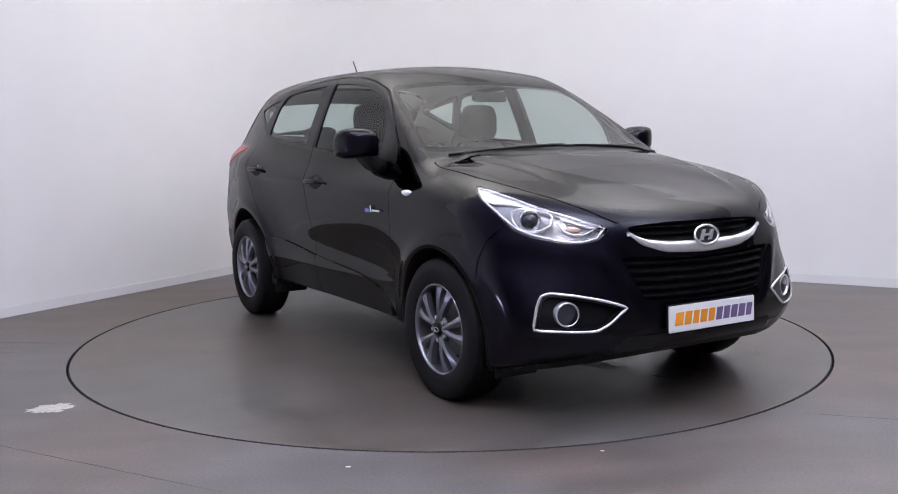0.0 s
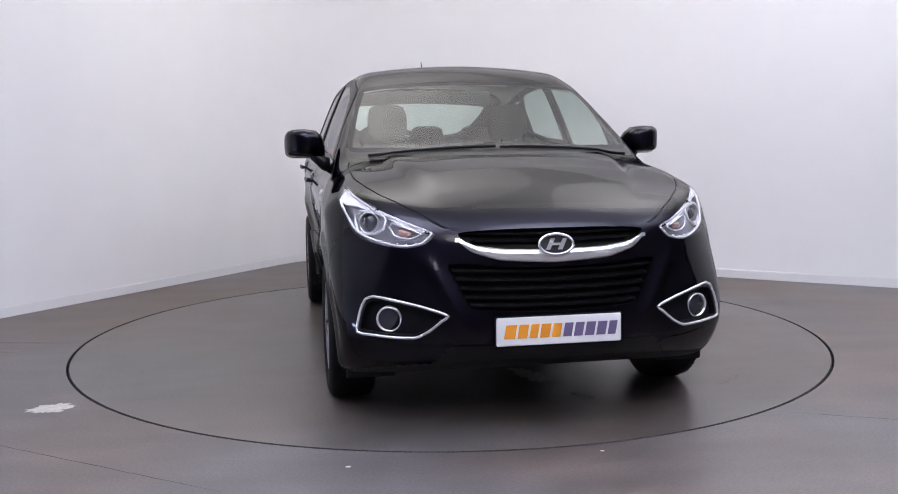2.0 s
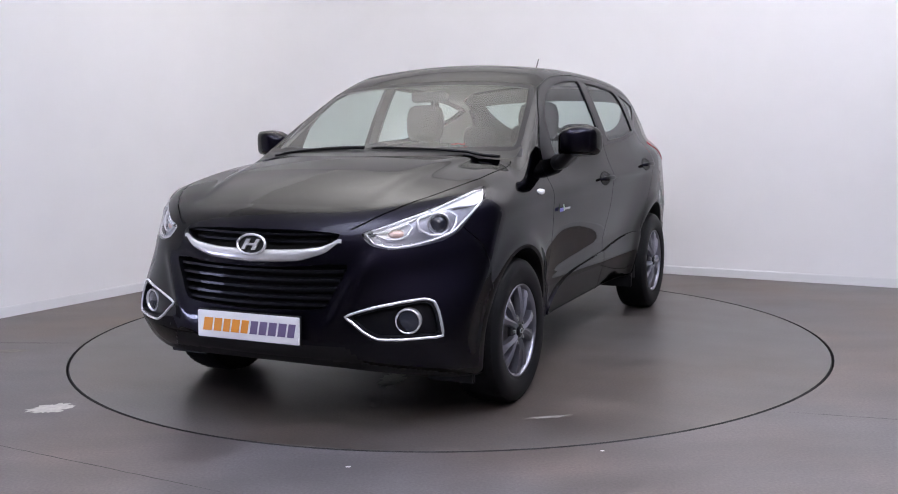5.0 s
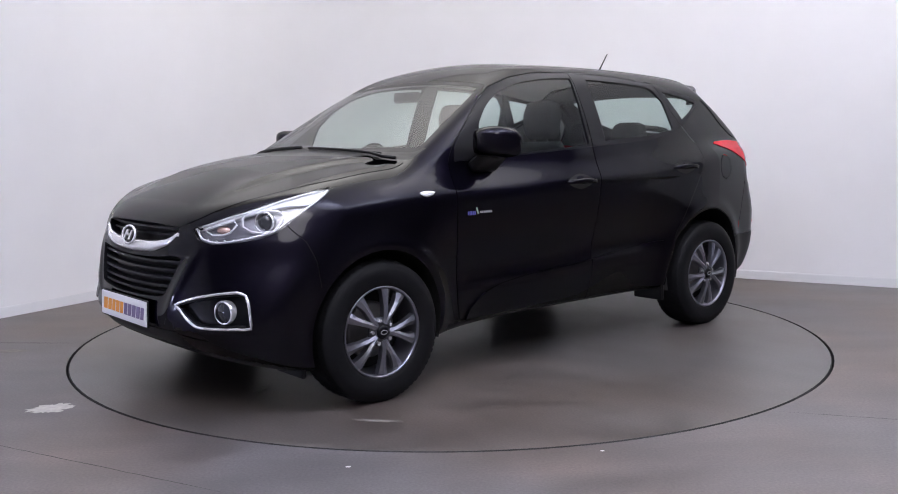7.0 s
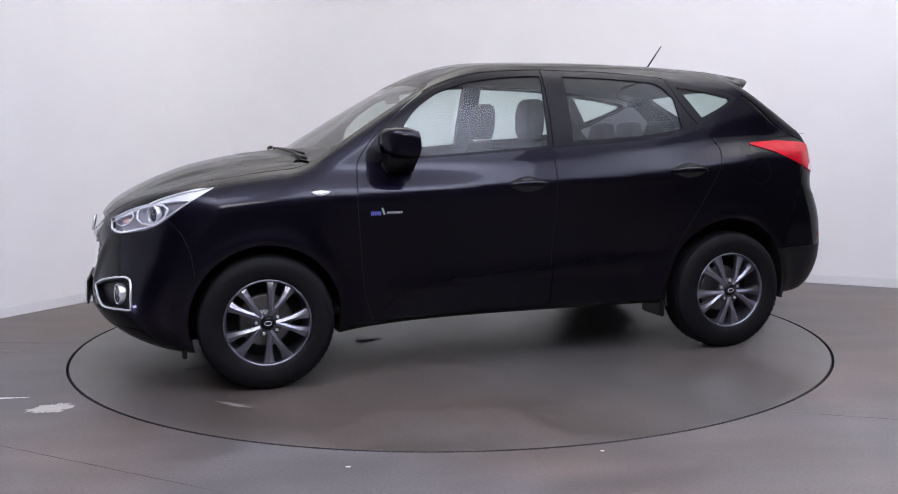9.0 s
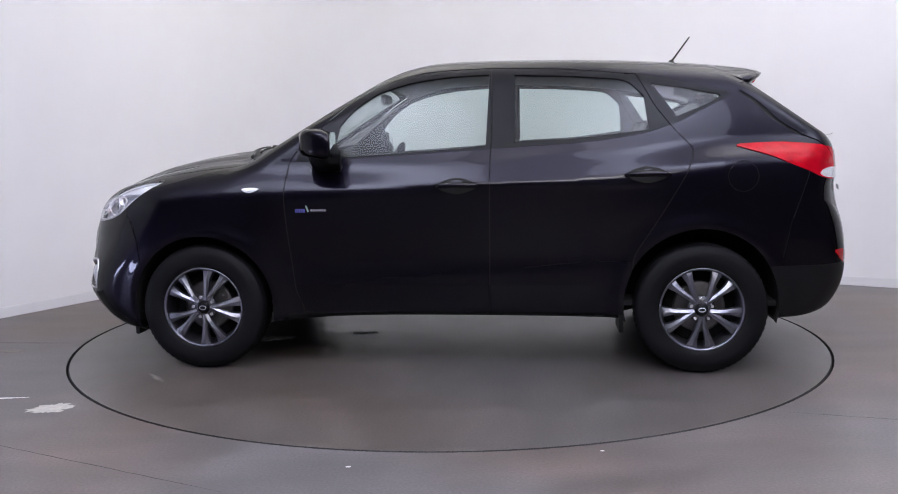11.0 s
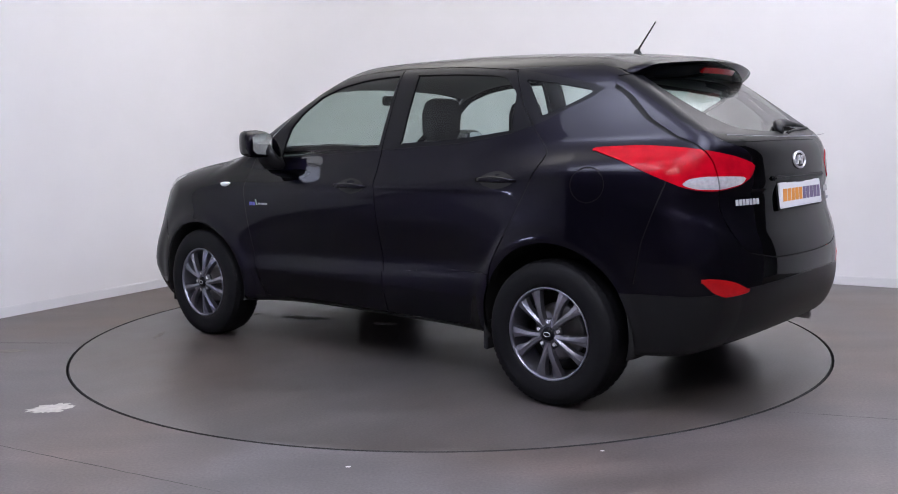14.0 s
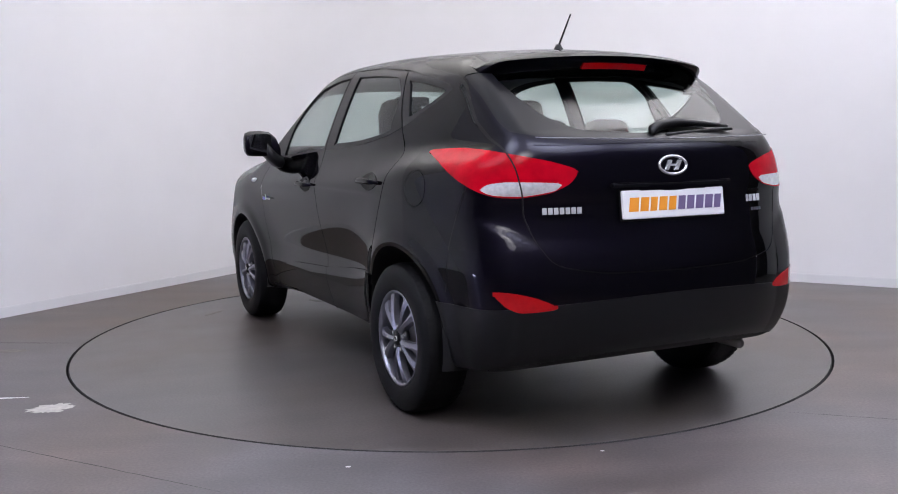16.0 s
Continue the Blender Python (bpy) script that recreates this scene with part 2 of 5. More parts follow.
def body_field(x, y, z):
    """Below zero inside the car body."""
    a = np.abs(y)
    top = z - curve(x, HOOD) + 0.10 * a * a 
    # the bonnet's raised middle, its edges running from the grille out to the pillars
    top = top - 0.009 * (1 - np.tanh((a - 0.43 - 0.17 * (1.95 - x)) / 0.030)) * np.clip((1.90 - x) * 3, 0, 1)
    side = a - curve(x, WIDE) - curve(z - curve(x, CREASE), FLANK)
    # a hollow along the lower half of the doors, a ledge under it, then the tuck of the sill; the arches flare
    sink = z - 0.600 + 0.035 * x
    doors = np.exp(-((x + 0.10) / 0.92) ** 6)
    side = side + 0.100 * doors * np.clip(curve(x, CREASE) - 0.02 - z, 0, 0.45)
    side = side + 0.020 * doors * np.exp(-(sink / np.where(sink > 0, 0.16, 0.075)) ** 2)
    side = side + 0.20 * doors * np.clip(0.46 - z, 0, 0.5)
    for hx, hz, r in ((1.247, .345, .40), (-1.394, .36, .417)):
        side = side - 0.012 * np.exp(-((np.hypot(x - hx, z - hz) - r) / 0.05) ** 2)
    side = side + 0.05 * np.clip((z - 0.7) / 0.4, 0, 1) * np.clip((-1.5 - x) / 0.5, 0, 1)
    up = np.clip((z - 0.42) / 0.52, 0, 1)
    front = x - curve(z, NOSE) + 0.12 * a ** 2 + (0.32 + 0.28 * up * up * (3 - 2 * up)) * a ** 4
    front = front - 0.006 * np.exp(-((z - 0.71 - 0.2 * (a - 0.45)) / 0.06) ** 2) * np.clip((a - 0.40) * 8, 0, 1)
    # ridge round the lower grille
    front = front + 0.42 * np.clip(0.40 - z, 0, 1)
    edge = 0.395 + (z - 0.55) * 0.5
    front = front - 0.012 * np.exp(-((a - edge - 0.035) / 0.035) ** 2) * np.exp(-((z - 0.60) / 0.13) ** 4)
    rear = curve(z, TAIL) + 0.13 * a ** 2 + 0.25 * a ** 4 - x
    # the bumper's shoulder under the tail lamps
    rear = rear - 0.014 / (1 + np.exp(np.clip((z - 0.83 - 0.5 * (a - 0.66)) / 0.010, -30, 30))) * np.clip((a - 0.60) * 9, 0, 1)
    belly = curve(x, BELLY) - z
    low = smax(smax(side, top, 0.16), front, 0.08)
    low = smax(smax(low, rear, 0.10), belly, 0.05)
    s = 1.04 - x - 0.2 * a * a
    screen = (z - 1.15 - 0.62 * s + 0.06 * s * s) / 1.17
    roof = z - curve(x, ROOF) + 0.13 * a * a
    back = (z - 1.20 - (x - 0.12 * a * a + 2.15) * 0.70) / 1.22
    fore = np.clip((x + 0.25) / 0.75, 0, 1)
    cant = a - 0.842 + (z - 1.15) * 0.33 + 0.2 * (z - 1.15) ** 2 + 0.036 * fore * fore * (3 - 2 * fore) + 0.115 * np.maximum(-0.9 - x, 0) ** 2
    cab = smax(smax(roof, cant, 0.10), screen, 0.07)
    cab = smax(smax(cab, back, 0.06), 1.0 - z, 0.02)
    cab = smax(cab, rear, 0.05)
    return smin(low, cab, 0.045)


def surface_nets(f, x, y, z):
    """Quads round the zero set of f on a grid, the points drawn on to it."""
    X, Y, Z = np.meshgrid(x, y, z, indexing="ij")
    Fv = f(X, Y, Z)
    s = Fv < 0
    n = [len(x) - 1, len(y) - 1, len(z) - 1]
    tot = np.zeros(n, int)
    for i in (0, 1):
        for j in (0, 1):
            for k in (0, 1):
                tot += s[i:n[0] + i, j:n[1] + j, k:n[2] + k]
    act = (tot > 0) & (tot < 8)
    idx = -np.ones(n, int)
    idx[act] = np.arange(act.sum())
    ci = np.argwhere(act)
    h = x[1] - x[0]
    P = np.stack([x[ci[:, 0]], y[ci[:, 1]], z[ci[:, 2]]], 1) + h / 2
    Q = []
    for ax in range(3):
        lo = [slice(None)] * 3
        hi = [slice(None)] * 3
        lo[ax], hi[ax] = slice(0, -1), slice(1, None)
        e = np.argwhere(s[tuple(lo)] != s[tuple(hi)])
        b, c = (ax + 1) % 3, (ax + 2) % 3
        ok = (e[:, b] > 0) & (e[:, c] > 0) & (e[:, b] < n[b]) & (e[:, c] < n[c])
        e = e[ok]
        flip = s[tuple(lo)][tuple(e.T)]
        quad = []
        for db, dc in ((-1, -1), (0, -1), (0, 0), (-1, 0)):
            q = e.copy()
            q[:, b] += db
            q[:, c] += dc
            quad.append(idx[tuple(q.T)])
        quad = np.stack(quad, 1)
        quad[~flip] = quad[~flip][:, ::-1]
        Q.append(quad)
    return P, np.concatenate(Q)


def gradient(f, P):
    g = np.empty_like(P)
    for k in range(3):
        d = np.zeros(3)
        d[k] = 2e-4
        g[:, k] = (f(*(P + d).T) - f(*(P - d).T)) / 4e-4
    return g


def settle(f, P, steps=5, fix_y=None):
    for _ in range(steps):
        v = f(*P.T)
        g = gradient(f, P)
        P = P - (v / np.maximum((g * g).sum(1), 0.05))[:, None] * g
        if fix_y is not None:
            P[fix_y, 1] = 0
    return P


# ---- cutting the body surface into panels ----
def outline(pts, step=0.02, closed=True):
    """Smooth dense polyline through points; a third value marks a sharp corner."""
    p = np.array([q[:2] for q in pts], float)
    hard = [len(q) > 2 for q in pts]
    n = len(p)
    out = []
    for i in range(n if closed else n - 1):
        a, b, c, d = (p[(i + k) % n] if closed else p[min(max(i + k, 0), n - 1)] for k in (-1, 0, 1, 2))
        m = max(2, int(np.linalg.norm(c - b) / step))
        lb = np.linalg.norm(c - b)
        tb = (c - a) * min(1, lb / (np.linalg.norm(c - a) + 1e-9)) * 0.5
        tc = (d - b) * min(1, lb / (np.linalg.norm(d - b) + 1e-9)) * 0.5
        tb = tb * (not hard[i % n])
        tc = tc * (not hard[(i + 1) % n])
        for t in np.arange(m) / m:
            out.append(b * (1 + 2 * t) * (1 - t) ** 2 + tb * t * (1 - t) ** 2 + c * t * t * (3 - 2 * t) + tc * t * t * (t - 1))
    if not closed:
        out.append(p[-1])
    return np.array(out)


def straight(pts):
    return np.array(pts, float)


def line_distance(P2, line, closed):
    a = line
    b = np.roll(line, -1, 0)
    if not closed:
        a, b = a[:-1], b[:-1]
    best = np.full(len(P2), 9.0)
    for p, q in zip(a, b):
        d = q - p
        t = np.clip(((P2 - p) @ d) / (d @ d + 1e-12), 0, 1)
        best = np.minimum(best, np.hypot(*(P2 - p - t[:, None] * d).T))
    return best


def inside_distance(P2, poly):
    """Signed distance to a closed outline, below zero inside."""
    lo, hi = poly.min(0) - 0.06, poly.max(0) + 0.06
    out = np.full(len(P2), 0.06)
    near = ((P2 > lo) & (P2 < hi)).all(1)
    Pn = P2[near]
    d = line_distance(Pn, poly, True)
    x, y = Pn.T
    odd = np.zeros(len(Pn), bool)
    for (ax, ay), (bx, by) in zip(poly, np.roll(poly, -1, 0)):
        cross = (ay > y) != (by > y)
        odd ^= cross & (x < (bx - ax) * (y - ay) / (by - ay + 1e-15) + ax)
    out[near] = np.where(odd, -d, d)
    return out


def side_view(V):
    return V[:, [0, 2]]


def face_view(V):
    return V[:, [1, 2]]


def lamp_view(V):
    return np.stack([0.7 * V[:, 0] - 0.7 * V[:, 1], V[:, 2]], 1)


def tail_view(V):
    return np.stack([0.8 * V[:, 0] + 0.6 * V[:, 1], V[:, 2]], 1)


def plan_view(V):
    return V[:, [0, 1]]


def closed_field(view, poly, gate):
    return lambda V: np.maximum(inside_distance(view(V), poly), gate(V))


def band_field(view, line, closed, half, gate):
    return lambda V: np.maximum(line_distance(view(V), line, closed) - half, gate(V))


class Skin:
    """The half body as loose polygons that fields can cut."""

    def __init__(self, V, polys):
        self.V, self.polys = V, polys

    def cut(self, field):
        val = field(self.V)
        val = np.where(np.abs(val) < 2e-4, 2e-4, val)
        pos = val > 0
        lens = np.array([len(p) for p in self.polys])
        flat = np.concatenate([np.asarray(p) for p in self.polys])
        starts = np.concatenate([[0], np.cumsum(lens)[:-1]])
        cnt = np.add.reduceat(pos[flat].astype(int), starts)
        mixed = np.nonzero((cnt > 0) & (cnt < lens))[0]
        extra, cache, fresh = [], {}, []
        base = len(self.V)
        for k in mixed:
            p = self.polys[k]
            inn, out = [], []
            for i, a in enumerate(p):
                b = p[(i + 1) % len(p)]
                (out if pos[a] else inn).append(a)
                if pos[a] != pos[b]:
                    key = (a, b) if a < b else (b, a)
                    if key not in cache:
                        t = val[a] / (val[a] - val[b])
                        cache[key] = base + len(fresh)
                        fresh.append(self.V[a] + (self.V[b] - self.V[a]) * t)
                    inn.append(cache[key])
                    out.append(cache[key])
            self.polys[k] = tuple(inn)
            extra.append(tuple(out))
        self.polys += extra
        if fresh:
            self.V = np.concatenate([self.V, np.array(fresh)])

    def middles(self):
        lens = np.array([len(p) for p in self.polys])
        flat = np.concatenate([np.asarray(p) for p in self.polys])
        starts = np.concatenate([[0], np.cumsum(lens)[:-1]])
        return np.add.reduceat(self.V[flat], starts, axis=0) / lens[:, None]


CELL = 0.017
gx = np.arange(-2.36, 2.24, CELL)
gy = np.arange(-CELL / 2, 1.0, CELL)
gz = np.arange(0.1, 1.76, CELL)
P, Q = surface_nets(body_field, gx, gy, gz)
P = settle(body_field, P, 5, np.abs(P[:, 1]) < CELL / 4)
skin = Skin(P, [tuple(q) for q in Q.tolist()])

# outlines, in metres on the car: side (x, z), face and back (y, z), lamps along their own slant
F_DOOR = outline([(.70, .30), (.715, .348), (.742, .425), (.768, .694), (.783, .925), (.765, 1.109), (.70, 1.205), (.60, 1.295), (.468, 1.405), (.33, 1.497), (.15, 1.558), (-.02, 1.585), (-.31, 1.597, 1), (-.3145, 1.35), (-.307, 1.085), (-.303, .762), (-.2985, .334), (-.298, .30, 1)])
R_DOOR = outline([(-.298, .30, 1), (-.2985, .334), (-.303, .762), (-.307, 1.085), (-.3145, 1.35), (-.31, 1.597, 1), (-.717, 1.584), (-1.07, 1.551, 1), (-1.155, 1.391), (-1.254, 1.262), (-1.345, 1.159), (-1.30, 1.028), (-1.151, .776), (-1.052, .616), (-1.03, .45), (-1.0, .30, 1)])
DLO = outline([(.72, 1.118), (.54, 1.122), (.15, 1.143), (-.217, 1.166), (-.83, 1.203), (-1.12, 1.247), (-1.295, 1.304), (-1.40, 1.36), (-1.515, 1.413), (-1.548, 1.443), (-1.50, 1.468), (-1.371, 1.497), (-1.06, 1.556), (-.717, 1.588), (-.35, 1.601), (-.02, 1.590), (.15, 1.563), (.335, 1.50), (.473, 1.407), (.615, 1.276), (.705, 1.18)])
F_PANE = outline([(.528, 1.130, 1), (.518, 1.21), (.498, 1.30, 1), (.42, 1.387), (.30, 1.468), (.13, 1.522), (-.036, 1.547), (-.17, 1.557), (-.300, 1.561, 1), (-.284, 1.182, 1), (.13, 1.154)])
R_PANE = outline([(-.436, 1.557, 1), (-.436, 1.205, 1), (-.8, 1.222), (-1.125, 1.262, 1), (-1.105, 1.436, 1), (-1.03, 1.508), (-.97, 1.527), (-.7, 1.548)])
Q_PANE = outline([(-1.148, 1.500, 1), (-1.30, 1.479), (-1.45, 1.450), (-1.505, 1.434), (-1.40, 1.378), (-1.272, 1.328, 1)])
SILL = outline([(.66, .28), (.64, .36), (.549, .432), (.444, .466), (.24, .492), (-.277, .525), (-1.06, .572), (-1.06, .28)])
SCREEN = outline([(0, 1.16), (.35, 1.161), (.60, 1.164), (.745, 1.172), (.715, 1.30), (.672, 1.42), (.618, 1.512), (.40, 1.541), (.2, 1.550), (0, 1.553), (-.2, 1.550), (-.2, 1.16)])
BACKLIGHT = outline([(0, 1.217), (.301, 1.222), (.541, 1.233), (.655, 1.252), (.664, 1.30), (.655, 1.40), (.640, 1.50), (.3, 1.53), (0, 1.54), (-.2, 1.53), (-.2, 1.218)])
CLEAR = outline([(0, 1.245), (.22, 1.248), (.38, 1.268), (.47, 1.32), (.535, 1.42), (.55, 1.52), (.3, 1.53), (-.2, 1.53), (-.2, 1.245)])
GATE = outline([(.648, 1.54), (.672, 1.42), (.697, 1.30), (.697, 1.187), (.677, 1.106), (.657, .989), (.653, .92), (.619, .825), (.575, .753), (.532, .726), (.358, .697), (.137, .691), (0, .69), (-.2, .691), (-.2, 1.7), (.5, 1.7)])
TAIL_LAMP = outline([(-.775, 1.174), (-.851, 1.184), (-.993, 1.188), (-1.152, 1.176), (-1.244, 1.163), (-1.366, 1.137), (-1.461, 1.099), (-1.440, 1.050), (-1.379, 1.014), (-1.269, .996), (-1.175, 1.001), (-1.107, 1.019), (-.993, 1.068), (-.876, 1.127)])
TAIL_CLEAR = outline([(-1.118, 1.026), (-1.152, 1.048), (-1.221, 1.057), (-1.31, 1.056), (-1.415, 1.048), (-1.391, 1.022), (-1.293, 1.003), (-1.175, 1.006)])
REFLECTOR = outline([(.784, .633), (.715, .631), (.636, .610), (.56, .567), (.70, .555), (.746, .575)])
HEAD = outline([(1.042, .845), (.975, .868), (.88, .902), (.714, .955), (.62, .982), (.52, 1.008), (.452, 1.016), (.485, .968), (.572, .900), (.645, .838), (.72, .808), (.845, .788), (.94, .782), (1.012, .80)])
HEAD_BROW = outline([(1.035, .846), (.975, .868), (.88, .902), (.714, .955), (.62, .982), (.52, 1.008), (.455, 1.014), (.50, .962), (.545, .950), (.62, .948), (.768, .922), (.873, .884), (1.0, .845)])
LOOP_1 = outline([(.800, .910), (.715, .930), (.640, .924), (.630, .892), (.672, .84), (.742, .832), (.792, .845), (.820, .876)])
LOOP_2 = outline([(.986, .843), (.923, .863), (.832, .889), (.849, .846), (.881, .825), (.947, .822)])
FOG = outline([(.449, .513), (.555, .549), (.659, .571), (.736, .581), (.768, .569), (.789, .524), (.806, .431), (.758, .426), (.662, .421), (.579, .423), (.525, .451), (.478, .490)])
L_GRILLE = outline([(0, .701), (.226, .709), (.438, .717), (.40, .62), (.355, .545), (.204, .528), (0, .523), (-.15, .525), (-.15, .703)])
U_GRILLE = outline([(0, .858), (.204, .857), (.40, .843), (.36, .80), (.31, .782), (.202, .768), (0, .762), (-.15, .762), (-.15, .858)])
CHROME = outline([(0, .770), (.202, .776), (.321, .791), (.369, .809), (.420, .836, 1), (.388, .802), (.345, .768), (.226, .732), (0, .720), (-.15, .721), (-.15, .772)])
BONNET = outline([(.98, -.2), (.98, .70), (1.0, .755), (1.15, .768), (1.40, .765), (1.58, .73), (1.72, .672), (1.85, .58), (1.94, .49), (1.985, .42), (2.03, .2), (2.045, 0), (2.045, -.2)])
FUEL = outline([(-1.59 + .078 * math.cos(a), 1.02 + .078 * math.sin(a)) for a in np.arange(12) * math.pi / 6])
HUB_F, HUB_R = (1.247, .345), (-1.394, .36)


def on_side(V):
    return np.maximum(0.42 - V[:, 1], np.abs(V[:, 0]) - 1.9) * 1.0


def on_nose(V):
    return 1.3 - V[:, 0]


def on_tail(V):
    return V[:, 0] + 1.45


def on_screen(V):
    return np.maximum(0.05 - V[:, 0], V[:, 0] - 1.22)


def on_bonnet(V):
    return 0.862 - V[:, 2]


GAP = 0.0030
fields = {
    "front_door": closed_field(side_view, F_DOOR, on_side),
    "rear_door": closed_field(side_view, R_DOOR, on_side),
    "dlo": closed_field(side_view, DLO, on_side),
    "front_pane": closed_field(side_view, F_PANE, on_side),
    "rear_pane": closed_field(side_view, R_PANE, on_side),
    "quarter_pane": closed_field(side_view, Q_PANE, on_side),
    "sill": closed_field(side_view, SILL, on_side),
    "screen": closed_field(face_view, SCREEN, on_screen),
    "backlight": closed_field(face_view, BACKLIGHT, on_tail),
    "clear": closed_field(face_view, CLEAR, on_tail),
    "tailgate": closed_field(face_view, GATE, on_tail),
    "tail_lamp": closed_field(tail_view, TAIL_LAMP, on_tail),
    "tail_clear": closed_field(tail_view, TAIL_CLEAR, on_tail),
    "reflector": closed_field(face_view, REFLECTOR, on_tail),
    "head_lamp": closed_field(lamp_view, HEAD, on_nose),
    "brow": closed_field(lamp_view, HEAD_BROW, on_nose),
    "fog": closed_field(face_view, FOG, on_nose),
    "lower_grille": closed_field(face_view, L_GRILLE, on_nose),
    "upper_grille": closed_field(face_view, U_GRILLE, on_nose),
    "chrome": closed_field(face_view, CHROME, on_nose),
    "bonnet": closed_field(plan_view, BONNET, on_bonnet),
    "fuel": closed_field(side_view, FUEL, on_side),
    "rear_seam": lambda V: V[:, 0] - np.interp(V[:, 2], [.58, .78, 1.03], [-1.80, -1.84, -1.93]),
    "front_seam": lambda V: V[:, 0] - np.interp(V[:, 2], [.58, .70, .79, .85], [1.583, 1.60, 1.635, 1.69]),
    "arch_front": lambda V: np.maximum(np.hypot(V[:, 0] - HUB_F[0], V[:, 2] - HUB_F[1]) - 0.378, 0.5 - V[:, 1]),
    "arch_rear": lambda V: np.maximum(np.hypot(V[:, 0] - HUB_R[0], V[:, 2] - HUB_R[1]) - 0.395, 0.5 - V[:, 1]),
    "skirt": lambda V: V[:, 2] - np.where(V[:, 0] > 1.25, 0.385, np.where(V[:, 0] < -1.4, 0.60 - 0.06 * V[:, 1] ** 2, 0.0)),
    "cowl": lambda V: np.maximum(np.maximum(1.128 + 0.02 * (V[:, 0] > 1.05) - V[:, 2], V[:, 1] - 0.76), np.maximum(V[:, 2] - 1.18, 0.84 - V[:, 0])),
}
GAPPED = ("front_door", "rear_door", "tailgate", "bonnet", "fuel", "rear_seam", "front_seam")
for key, fld in fields.items():
    if key in GAPPED:
        skin.cut(lambda V: fld(V) - GAP)
        skin.cut(lambda V: fld(V) + GAP)
    elif key == "fog":
        skin.cut(fld)
        skin.cut(lambda V: fld(V) + 0.013)
    elif key == "chrome":
        skin.cut(fld)
        for step in (0.002, 0.005, 0.008, 0.012):
            skin.cut(lambda V: fld(V) + step)
    elif key in ("dlo", "screen"):
        skin.cut(fld)
        skin.cut(lambda V: fld(V) + (0.007 if key == "dlo" else 0.022))
    else:
        skin.cut(fld)
M = skin.middles()
val = {k: f(M) for k, f in fields.items()}
area_n = gradient(body_field, M)
area_n /= np.linalg.norm(area_n, axis=1)[:, None]
region = np.full(len(M), "wing", dtype=object)
region[M[:, 0] < -0.5] = "quarter"
region[(val["front_seam"] > 0) & (M[:, 2] < 0.87)] = "front_bumper"
region[(val["rear_seam"] < 0) & (M[:, 2] < 1.1)] = "rear_bumper"
region[(M[:, 2] > 1.2) & (np.abs(M[:, 0]) < 1.75)] = "roof"


def mark(name, test):
    region[test] = name


mark("tailgate", val["tailgate"] < -GAP)
mark("bonnet", val["bonnet"] < -GAP)
mark("cowl", val["cowl"] < 0)
mark("front_door", val["front_door"] < -GAP)
mark("rear_door", val["rear_door"] < -GAP)
mark("fuel_flap", val["fuel"] < -GAP)
mark("front_skirt", (val["skirt"] < 0) & (M[:, 0] > 1.25))
mark("corner_lip", (val["skirt"] < 0) & (M[:, 0] > 1.25) & (M[:, 1] > 0.44 + 0.8 * (0.385 - M[:, 2])))
mark("rear_skirt", (val["skirt"] < 0) & (M[:, 0] < -1.4))
mark("front_sill", (val["sill"] < 0) & (val["front_door"] < -GAP))
mark("rear_sill", (val["sill"] < 0) & (val["rear_door"] < -GAP))
mark("sill", (M[:, 2] < 0.296) & (np.abs(M[:, 0]) < 0.8) & (M[:, 1] > .6))
mark("front_frame", (val["dlo"] < 0) & (val["front_door"] < -GAP))
mark("rear_frame", (val["dlo"] < 0) & (val["rear_door"] < -GAP))
mark("quarter_frame", (val["dlo"] < 0) & (val["front_door"] > GAP) & (val["rear_door"] > GAP) & (M[:, 0] < -1.0))
mark("gap", ((np.abs(val["front_door"]) <= GAP) | (np.abs(val["rear_door"]) <= GAP) | (np.abs(val["fuel"]) <= GAP)) & (M[:, 1] > .45) & (np.abs(M[:, 0]) < 1.75))
mark("gap", (np.abs(val["tailgate"]) <= GAP) & (M[:, 0] < -1.6))
mark("gap", (np.abs(val["bonnet"]) <= GAP) & (M[:, 2] > .862) & (M[:, 1] > .43) & (M[:, 0] > 1.0))
mark("gap", (np.abs(val["rear_seam"]) <= GAP) & (M[:, 2] > .60) & (M[:, 2] < 1.06) & (M[:, 1] > .6))
mark("gap", (np.abs(val["front_seam"]) <= GAP) & (M[:, 2] > .58) & (M[:, 2] < .86) & (M[:, 1] > .6))
mark("front_pane", val["front_pane"] < 0)
mark("rear_pane", val["rear_pane"] < 0)
mark("quarter_pane", val["quarter_pane"] < 0)
mark("screen_rim", val["screen"] < 0)
mark("screen", val["screen"] < -0.022)
mark("back_rim", (val["backlight"] < 0) & (val["tailgate"] < -GAP))
mark("backlight", (val["clear"] < 0) & (val["backlight"] < 0))
mark("tail_lamp", (val["tail_lamp"] < 0) & (np.abs(val["tailgate"]) > GAP))
mark("tail_clear", (val["tail_clear"] < 0) & (np.abs(val["tailgate"]) > GAP))
mark("reflector", val["reflector"] < 0)
mark("fog_rim", val["fog"] < 0)
mark("fog", val["fog"] < -0.013)
mark("lower_grille", val["lower_grille"] < 0)
mark("upper_grille", val["upper_grille"] < 0)
mark("chrome", (val["chrome"] < 0) & (M[:, 1] < 0.406))
mark("head_lamp", val["head_lamp"] < 0)
